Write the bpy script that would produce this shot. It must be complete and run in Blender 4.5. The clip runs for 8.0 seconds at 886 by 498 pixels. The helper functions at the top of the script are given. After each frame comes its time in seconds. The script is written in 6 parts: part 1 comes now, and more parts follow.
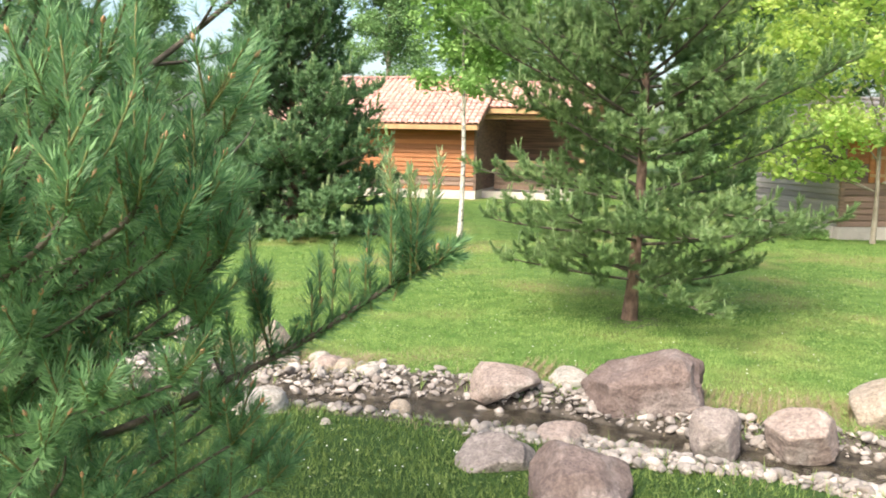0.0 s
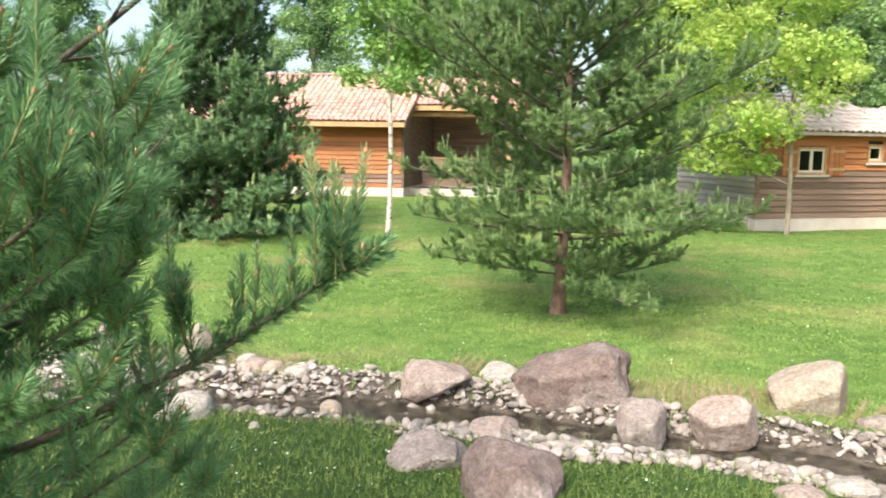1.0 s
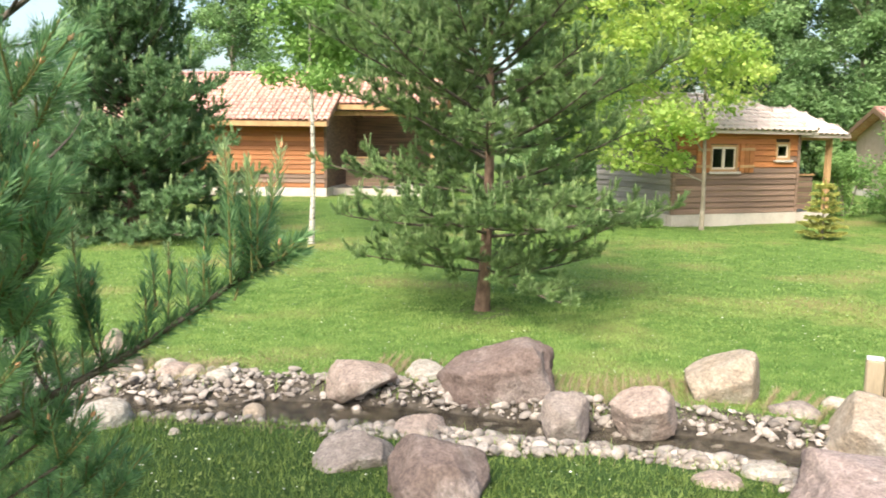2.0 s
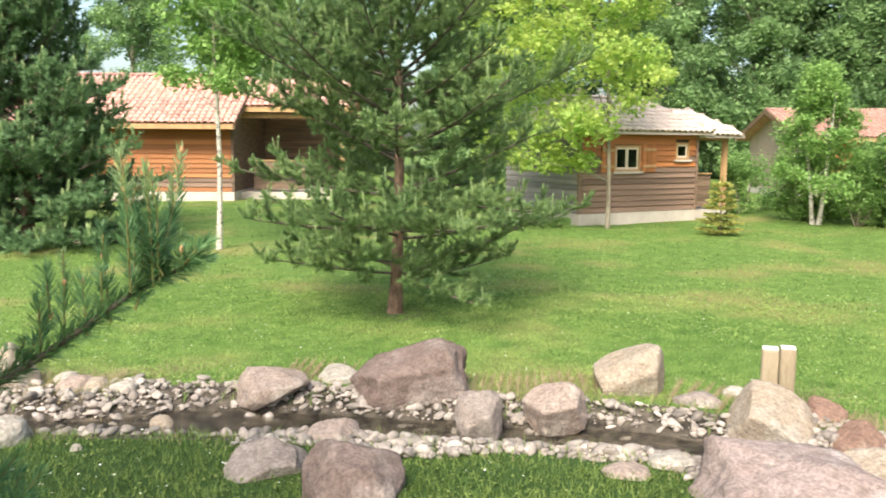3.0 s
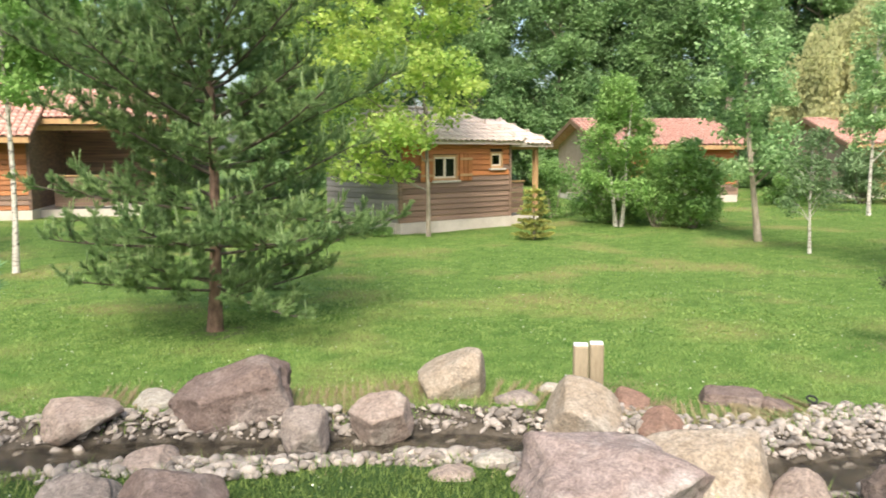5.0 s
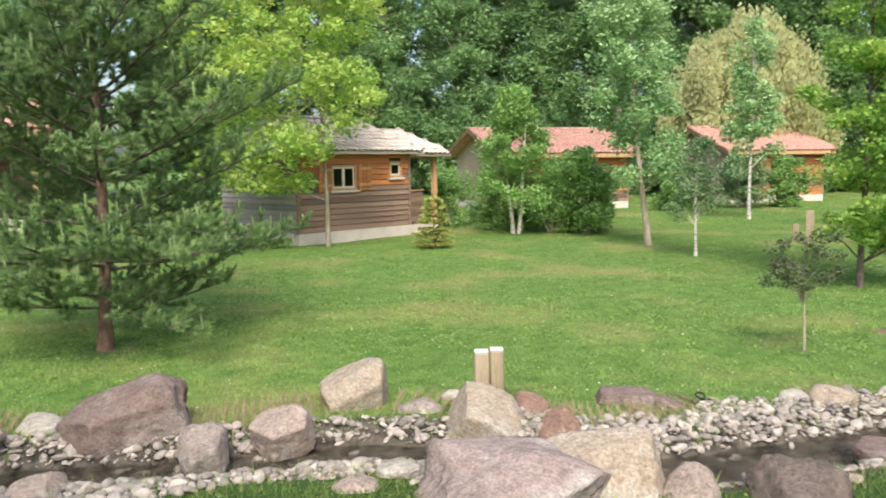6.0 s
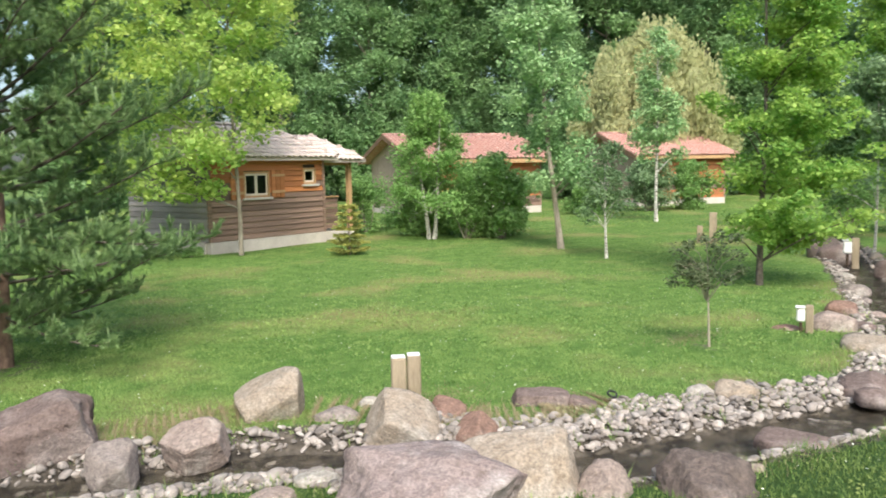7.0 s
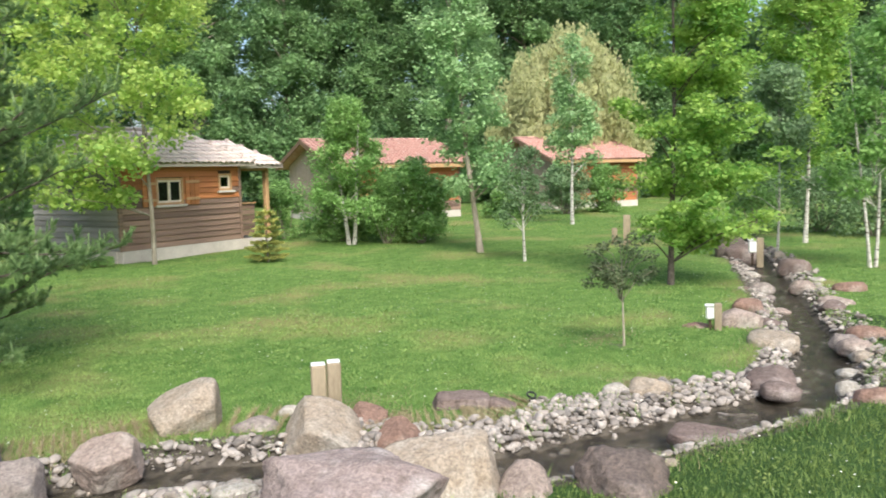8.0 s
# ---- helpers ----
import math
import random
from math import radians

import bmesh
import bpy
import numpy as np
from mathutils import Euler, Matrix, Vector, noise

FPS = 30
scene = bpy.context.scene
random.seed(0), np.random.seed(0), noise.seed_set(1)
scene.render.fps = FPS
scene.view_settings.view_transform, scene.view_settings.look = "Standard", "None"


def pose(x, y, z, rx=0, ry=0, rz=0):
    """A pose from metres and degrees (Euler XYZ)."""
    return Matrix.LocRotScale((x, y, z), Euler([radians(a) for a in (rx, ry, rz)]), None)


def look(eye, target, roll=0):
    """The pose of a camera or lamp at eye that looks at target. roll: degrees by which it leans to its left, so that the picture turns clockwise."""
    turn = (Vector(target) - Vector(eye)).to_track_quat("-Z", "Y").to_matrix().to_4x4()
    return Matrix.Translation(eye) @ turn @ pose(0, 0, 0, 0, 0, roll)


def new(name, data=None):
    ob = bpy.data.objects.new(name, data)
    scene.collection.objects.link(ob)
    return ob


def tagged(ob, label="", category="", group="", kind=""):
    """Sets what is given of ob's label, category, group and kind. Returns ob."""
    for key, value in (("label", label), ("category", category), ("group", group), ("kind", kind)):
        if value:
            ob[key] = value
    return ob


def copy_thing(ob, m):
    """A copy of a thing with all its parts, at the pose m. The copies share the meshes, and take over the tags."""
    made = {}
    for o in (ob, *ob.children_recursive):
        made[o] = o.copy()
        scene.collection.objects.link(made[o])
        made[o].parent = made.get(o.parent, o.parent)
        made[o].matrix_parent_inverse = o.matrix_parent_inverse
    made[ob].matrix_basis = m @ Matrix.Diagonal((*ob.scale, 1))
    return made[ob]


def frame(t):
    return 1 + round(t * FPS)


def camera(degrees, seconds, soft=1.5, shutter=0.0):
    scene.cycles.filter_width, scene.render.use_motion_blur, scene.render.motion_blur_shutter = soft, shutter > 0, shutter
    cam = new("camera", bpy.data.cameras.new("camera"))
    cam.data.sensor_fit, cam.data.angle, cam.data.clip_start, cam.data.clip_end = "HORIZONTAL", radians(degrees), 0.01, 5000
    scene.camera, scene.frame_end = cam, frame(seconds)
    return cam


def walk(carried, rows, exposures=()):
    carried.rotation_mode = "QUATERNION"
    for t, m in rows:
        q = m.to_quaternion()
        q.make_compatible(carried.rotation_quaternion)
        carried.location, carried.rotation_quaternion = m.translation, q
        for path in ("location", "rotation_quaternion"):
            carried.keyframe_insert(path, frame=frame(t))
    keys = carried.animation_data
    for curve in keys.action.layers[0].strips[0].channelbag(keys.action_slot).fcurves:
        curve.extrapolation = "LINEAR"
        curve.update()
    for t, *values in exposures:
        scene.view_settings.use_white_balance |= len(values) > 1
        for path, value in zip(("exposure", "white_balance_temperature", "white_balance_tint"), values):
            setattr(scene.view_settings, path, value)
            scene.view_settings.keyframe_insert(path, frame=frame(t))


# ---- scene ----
# camera and its walk: seconds, place, yaw, pitch, roll
PATH = [
    (0.0, 0.000, 0.000, 2.000, 0.00, -7.40, -1.23),
    (0.5, 0.002, 0.016, 2.000, -2.12, -7.47, -1.03),
    (1.0, 0.007, 0.026, 1.999, -4.99, -7.50, -0.87),
    (2.5, 0.026, 0.038, 1.985, -13.14, -7.38, -0.56),
    (3.0, 0.030, 0.031, 1.990, -16.40, -7.27, -0.36),
    (3.5, 0.037, 0.025, 1.988, -19.29, -7.15, -0.25),
    (4.0, 0.044, 0.017, 1.987, -22.91, -6.95, -0.02),
    (4.5, 0.048, 0.010, 1.992, -25.61, -6.81, 0.15),
    (6.0, 0.052, -0.019, 2.003, -35.66, -5.98, 0.76),
    (6.5, 0.053, -0.026, 2.003, -38.62, -5.84, 0.93),
    (7.0, 0.053, -0.036, 2.003, -41.52, -5.67, 1.10),
    (7.5, 0.058, -0.043, 2.005, -44.24, -5.64, 1.28),
    (8.0, 0.062, -0.049, 2.005, -47.08, -5.46, 1.43),
]
cam = camera(56.48, 8.0, soft=1.75, shutter=0.4)
walk(cam, [(t, pose(x, y, z, 90 + p, r, w)) for t, x, y, z, w, p, r in PATH], exposures=[(0.0, 1.36, 6500, 8), (1.0, 1.37, 6500, 8), (2.5, 1.29, 6680, 6), (4.5, 1.1, 6650, 6), (6.0, 0.9, 6350, 6), (8.0, 0.86, 6050, 5)])

# bright hazy daylight: a veiled sun, high behind the camera's left shoulder, and the sky
SUN_EL, SUN_AZ = radians(45), radians(213)
world = bpy.data.worlds.new("sky")
scene.world = world
world.use_nodes = True
wn = world.node_tree.nodes
sky = wn.new("ShaderNodeTexSky")
sky.sky_type, sky.sun_disc = "NISHITA", False
sky.sun_elevation, sky.sun_rotation = SUN_EL, SUN_AZ
sky.air_density, sky.dust_density, sky.ozone_density = 1.0, 4.0, 0.6
wn["Background"].inputs["Strength"].default_value = 0.15
world.node_tree.links.new(sky.outputs["Color"], wn["Background"].inputs["Color"])
sun = new("sun", bpy.data.lights.new("sun", "SUN"))
sun.data.energy, sun.data.angle, sun.data.color = 2.0, radians(18), (1.0, 0.95, 0.87)
sun.matrix_world = look((0, 0, 30), Vector((0, 0, 30)) - Vector((math.sin(SUN_AZ) * math.cos(SUN_EL), math.cos(SUN_AZ) * math.cos(SUN_EL), math.sin(SUN_EL))))


# ---- materials ----
def material(name, base, second=None, scale=4.0, rough=0.8, bump=0.3, fine=40.0, spec=0.3, distance=0.02, stretch=(1, 1, 1), third=None, third_scale=1.0, contrast=0.3):
    """A two-scale noise paint: base and second colour mixed by a broad noise, a fine grain over it, and relief."""
    m = bpy.data.materials.new(name)
    m.use_nodes = True
    nt = m.node_tree
    N, L = nt.nodes, nt.links
    b = N["Principled BSDF"]
    b.inputs["Roughness"].default_value = rough
    b.inputs["Specular IOR Level"].default_value = spec
    tc = N.new("ShaderNodeTexCoord")
    mp = N.new("ShaderNodeMapping")
    mp.inputs["Scale"].default_value = stretch
    L.new(tc.outputs["Object"], mp.inputs["Vector"])
    broad, grain = N.new("ShaderNodeTexNoise"), N.new("ShaderNodeTexNoise")
    broad.inputs["Scale"].default_value, broad.inputs["Detail"].default_value, broad.inputs["Roughness"].default_value = scale, 6, 0.6
    grain.inputs["Scale"].default_value, grain.inputs["Detail"].default_value, grain.inputs["Roughness"].default_value = fine, 4, 0.65
    L.new(mp.outputs[0], broad.inputs["Vector"])
    L.new(mp.outputs[0], grain.inputs["Vector"])
    ramp = N.new("ShaderNodeMapRange")
    ramp.inputs["From Min"].default_value, ramp.inputs["From Max"].default_value = 0.35, 0.65
    L.new(broad.outputs["Fac"], ramp.inputs["Value"])
    mix = N.new("ShaderNodeMix")
    mix.data_type = "RGBA"
    mix.inputs["A"].default_value = (*base, 1)
    mix.inputs["B"].default_value = (*(second or [c * 0.7 for c in base]), 1)
    L.new(ramp.outputs["Result"], mix.inputs["Factor"])
    out = mix.outputs["Result"]
    if third:
        patch = N.new("ShaderNodeTexNoise")
        patch.inputs["Scale"].default_value, patch.inputs["Detail"].default_value = third_scale, 5
        L.new(mp.outputs[0], patch.inputs["Vector"])
        pr = N.new("ShaderNodeMapRange")
        pr.inputs["From Min"].default_value, pr.inputs["From Max"].default_value = 0.52, 0.66
        L.new(patch.outputs["Fac"], pr.inputs["Value"])
        m3 = N.new("ShaderNodeMix")
        m3.data_type = "RGBA"
        m3.inputs["B"].default_value = (*third, 1)
        L.new(pr.outputs["Result"], m3.inputs["Factor"])
        L.new(out, m3.inputs["A"])
        out = m3.outputs["Result"]
    hsv = N.new("ShaderNodeHueSaturation")
    gr = N.new("ShaderNodeMapRange")
    gr.inputs["To Min"].default_value, gr.inputs["To Max"].default_value = 1 - contrast, 1 + contrast
    L.new(grain.outputs["Fac"], gr.inputs["Value"])
    L.new(gr.outputs["Result"], hsv.inputs["Value"])
    L.new(out, hsv.inputs["Color"])
    L.new(hsv.outputs["Color"], b.inputs["Base Color"])
    bp = N.new("ShaderNodeBump")
    bp.inputs["Strength"].default_value, bp.inputs["Distance"].default_value = bump, distance
    add = N.new("ShaderNodeMath")
    L.new(broad.outputs["Fac"], add.inputs[0])
    L.new(grain.outputs["Fac"], add.inputs[1])
    L.new(add.outputs[0], bp.inputs["Height"])
    L.new(bp.outputs["Normal"], b.inputs["Normal"])
    return m


def vary_by_object(m, amount=0.25):
    """Lightness that differs from piece to piece."""
    nt = m.node_tree
    b = nt.nodes["Principled BSDF"]
    src = b.inputs["Base Color"].links[0].from_socket
    info, rg, h = nt.nodes.new("ShaderNodeObjectInfo"), nt.nodes.new("ShaderNodeMapRange"), nt.nodes.new("ShaderNodeHueSaturation")
    rg.inputs["To Min"].default_value, rg.inputs["To Max"].default_value = 1 - amount, 1 + amount
    nt.links.new(info.outputs["Random"], rg.inputs["Value"])
    nt.links.new(rg.outputs["Result"], h.inputs["Value"])
    nt.links.new(src, h.inputs["Color"])
    nt.links.new(h.outputs["Color"], b.inputs["Base Color"])
    return m


def leaf_material(name, dark, light, through_light=0.35, rough=0.55, patch=0.6, island=0.4):
    """Leaves: colour by leaf and by broad patches of the crown, with light passing through."""
    m = bpy.data.materials.new(name)
    m.use_nodes = True
    nt = m.node_tree
    N, L = nt.nodes, nt.links
    b = N["Principled BSDF"]
    b.inputs["Roughness"].default_value, b.inputs["Specular IOR Level"].default_value = rough, 0.3
    geo, tc = N.new("ShaderNodeNewGeometry"), N.new("ShaderNodeTexCoord")
    total = N.new("ShaderNodeMath")
    total.operation = "MULTIPLY"
    total.inputs[1].default_value = island
    L.new(geo.outputs["Random Per Island"], total.inputs[0])
    for scale, share in ((patch, 0.54 - 0.5 * island), (patch * 6.5, 0.54 - 0.5 * island)):
        nz, sub, nxt = N.new("ShaderNodeTexNoise"), N.new("ShaderNodeMapRange"), N.new("ShaderNodeMath")
        nz.inputs["Scale"].default_value, nz.inputs["Detail"].default_value = scale, 3
        L.new(tc.outputs["Object"], nz.inputs["Vector"])
        sub.inputs["From Min"].default_value, sub.inputs["From Max"].default_value, sub.inputs["To Max"].default_value = 0.36, 0.64, share
        L.new(nz.outputs["Fac"], sub.inputs["Value"])
        L.new(total.outputs[0], nxt.inputs[0])
        L.new(sub.outputs["Result"], nxt.inputs[1])
        total = nxt
    avg = total
    mix = N.new("ShaderNodeMix")
    mix.data_type = "RGBA"
    mix.inputs["A"].default_value, mix.inputs["B"].default_value = (*dark, 1), (*light, 1)
    L.new(avg.outputs[0], mix.inputs["Factor"])
    L.new(mix.outputs["Result"], b.inputs["Base Color"])
    tr, ms = N.new("ShaderNodeBsdfTranslucent"), N.new("ShaderNodeMixShader")
    L.new(mix.outputs["Result"], tr.inputs["Color"])
    ms.inputs["Fac"].default_value = through_light
    L.new(b.outputs["BSDF"], ms.inputs[1])
    L.new(tr.outputs["BSDF"], ms.inputs[2])
    L.new(ms.outputs["Shader"], N["Material Output"].inputs["Surface"])
    return m


def rock_material(name, base, second, pale, rough=0.85):
    """Weathered stone: broad tints, pale worn blotches, dark pits and cracks, and a mineral grain."""
    m = material(name, base, second, 3.2, rough, 0.5, 48, 0.25, 0.03, third=pale, third_scale=2.3, contrast=0.8)
    nt = m.node_tree
    N, L = nt.nodes, nt.links
    b = N["Principled BSDF"]
    src = b.inputs["Base Color"].links[0].from_socket
    tc, crack, warp, pits = N.new("ShaderNodeTexCoord"), N.new("ShaderNodeTexVoronoi"), N.new("ShaderNodeTexNoise"), N.new("ShaderNodeTexNoise")
    warp.inputs["Scale"].default_value, warp.inputs["Detail"].default_value = 5, 4
    L.new(tc.outputs["Object"], warp.inputs["Vector"])
    mixv = N.new("ShaderNodeMix")
    mixv.data_type = "VECTOR"
    mixv.inputs["Factor"].default_value = 0.16
    L.new(tc.outputs["Object"], mixv.inputs["A"])
    L.new(warp.outputs["Color"], mixv.inputs["B"])
    crack.feature = "DISTANCE_TO_EDGE"
    crack.inputs["Scale"].default_value = 4.2
    L.new(mixv.outputs["Result"], crack.inputs["Vector"])
    pits.inputs["Scale"].default_value, pits.inputs["Detail"].default_value, pits.inputs["Roughness"].default_value = 17, 5, 0.7
    L.new(tc.outputs["Object"], pits.inputs["Vector"])
    line, hole, both = N.new("ShaderNodeMapRange"), N.new("ShaderNodeMapRange"), N.new("ShaderNodeMath")
    line.inputs["From Max"].default_value, line.inputs["To Min"].default_value = 0.018, 0.88
    L.new(crack.outputs["Distance"], line.inputs["Value"])
    hole.inputs["From Min"].default_value, hole.inputs["From Max"].default_value, hole.inputs["To Min"].default_value, hole.inputs["To Max"].default_value = 0.33, 0.6, 0.72, 1.08
    L.new(pits.outputs["Fac"], hole.inputs["Value"])
    both.operation = "MULTIPLY"
    L.new(line.outputs["Result"], both.inputs[0])
    L.new(hole.outputs["Result"], both.inputs[1])
    h = N.new("ShaderNodeHueSaturation")
    L.new(both.outputs[0], h.inputs["Value"])
    L.new(src, h.inputs["Color"])
    L.new(h.outputs["Color"], b.inputs["Base Color"])
    bp = N.new("ShaderNodeBump")
    bp.inputs["Strength"].default_value, bp.inputs["Distance"].default_value = 0.6, 0.025
    L.new(both.outputs[0], bp.inputs["Height"])
    L.new(b.inputs["Normal"].links[0].from_socket, bp.inputs["Normal"])
    L.new(bp.outputs["Normal"], b.inputs["Normal"])
    return m


def ground_material():
    """Lawn that turns to pebbly soil where the attribute 'bank' says so, with dry patches and a darker green near bank.
    """
    m = material("lawn", (0.092, 0.165, 0.036), (0.155, 0.240, 0.058), 3.5, 0.9, 0.7, 60, 0.15, 0.03, third=(0.235, 0.225, 0.085), third_scale=0.5)
    nt = m.node_tree
    N, L = nt.nodes, nt.links
    b = N["Principled BSDF"]
    src = b.inputs["Base Color"].links[0].from_socket
    tc, n1, n2 = N.new("ShaderNodeTexCoord"), N.new("ShaderNodeTexNoise"), N.new("ShaderNodeTexVoronoi")
    n1.inputs["Scale"].default_value, n1.inputs["Detail"].default_value = 9, 6
    n2.inputs["Scale"].default_value = 28
    L.new(tc.outputs["Object"], n1.inputs["Vector"])
    L.new(tc.outputs["Object"], n2.inputs["Vector"])
    cr = N.new("ShaderNodeValToRGB")
    cr.color_ramp.elements[0].color, cr.color_ramp.elements[1].color = (0.034, 0.029, 0.023, 1), (0.165, 0.138, 0.108, 1)
    cr.color_ramp.elements[0].position, cr.color_ramp.elements[1].position = 0.35, 0.7
    L.new(n1.outputs["Fac"], cr.inputs["Fac"])
    at = N.new("ShaderNodeAttribute")
    at.attribute_name = "bank"
    ad = N.new("ShaderNodeMath")
    ad.operation = "MULTIPLY_ADD"
    ad.inputs[1].default_value = 0.7
    L.new(n1.outputs["Fac"], ad.inputs[0])
    L.new(at.outputs["Fac"], ad.inputs[2])
    st = N.new("ShaderNodeMapRange")
    st.inputs["From Min"].default_value, st.inputs["From Max"].default_value = 0.72, 0.95
    L.new(ad.outputs[0], st.inputs["Value"])
    mix = N.new("ShaderNodeMix")
    mix.data_type = "RGBA"
    L.new(st.outputs["Result"], mix.inputs["Factor"])
    # a darker green on the near bank
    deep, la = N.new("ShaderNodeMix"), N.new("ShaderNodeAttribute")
    la.attribute_name = "near_bank"
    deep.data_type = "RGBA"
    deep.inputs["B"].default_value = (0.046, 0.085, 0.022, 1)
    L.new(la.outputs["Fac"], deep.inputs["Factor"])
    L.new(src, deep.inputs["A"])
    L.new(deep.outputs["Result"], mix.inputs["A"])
    L.new(cr.outputs["Color"], mix.inputs["B"])
    L.new(mix.outputs["Result"], b.inputs["Base Color"])
    return m


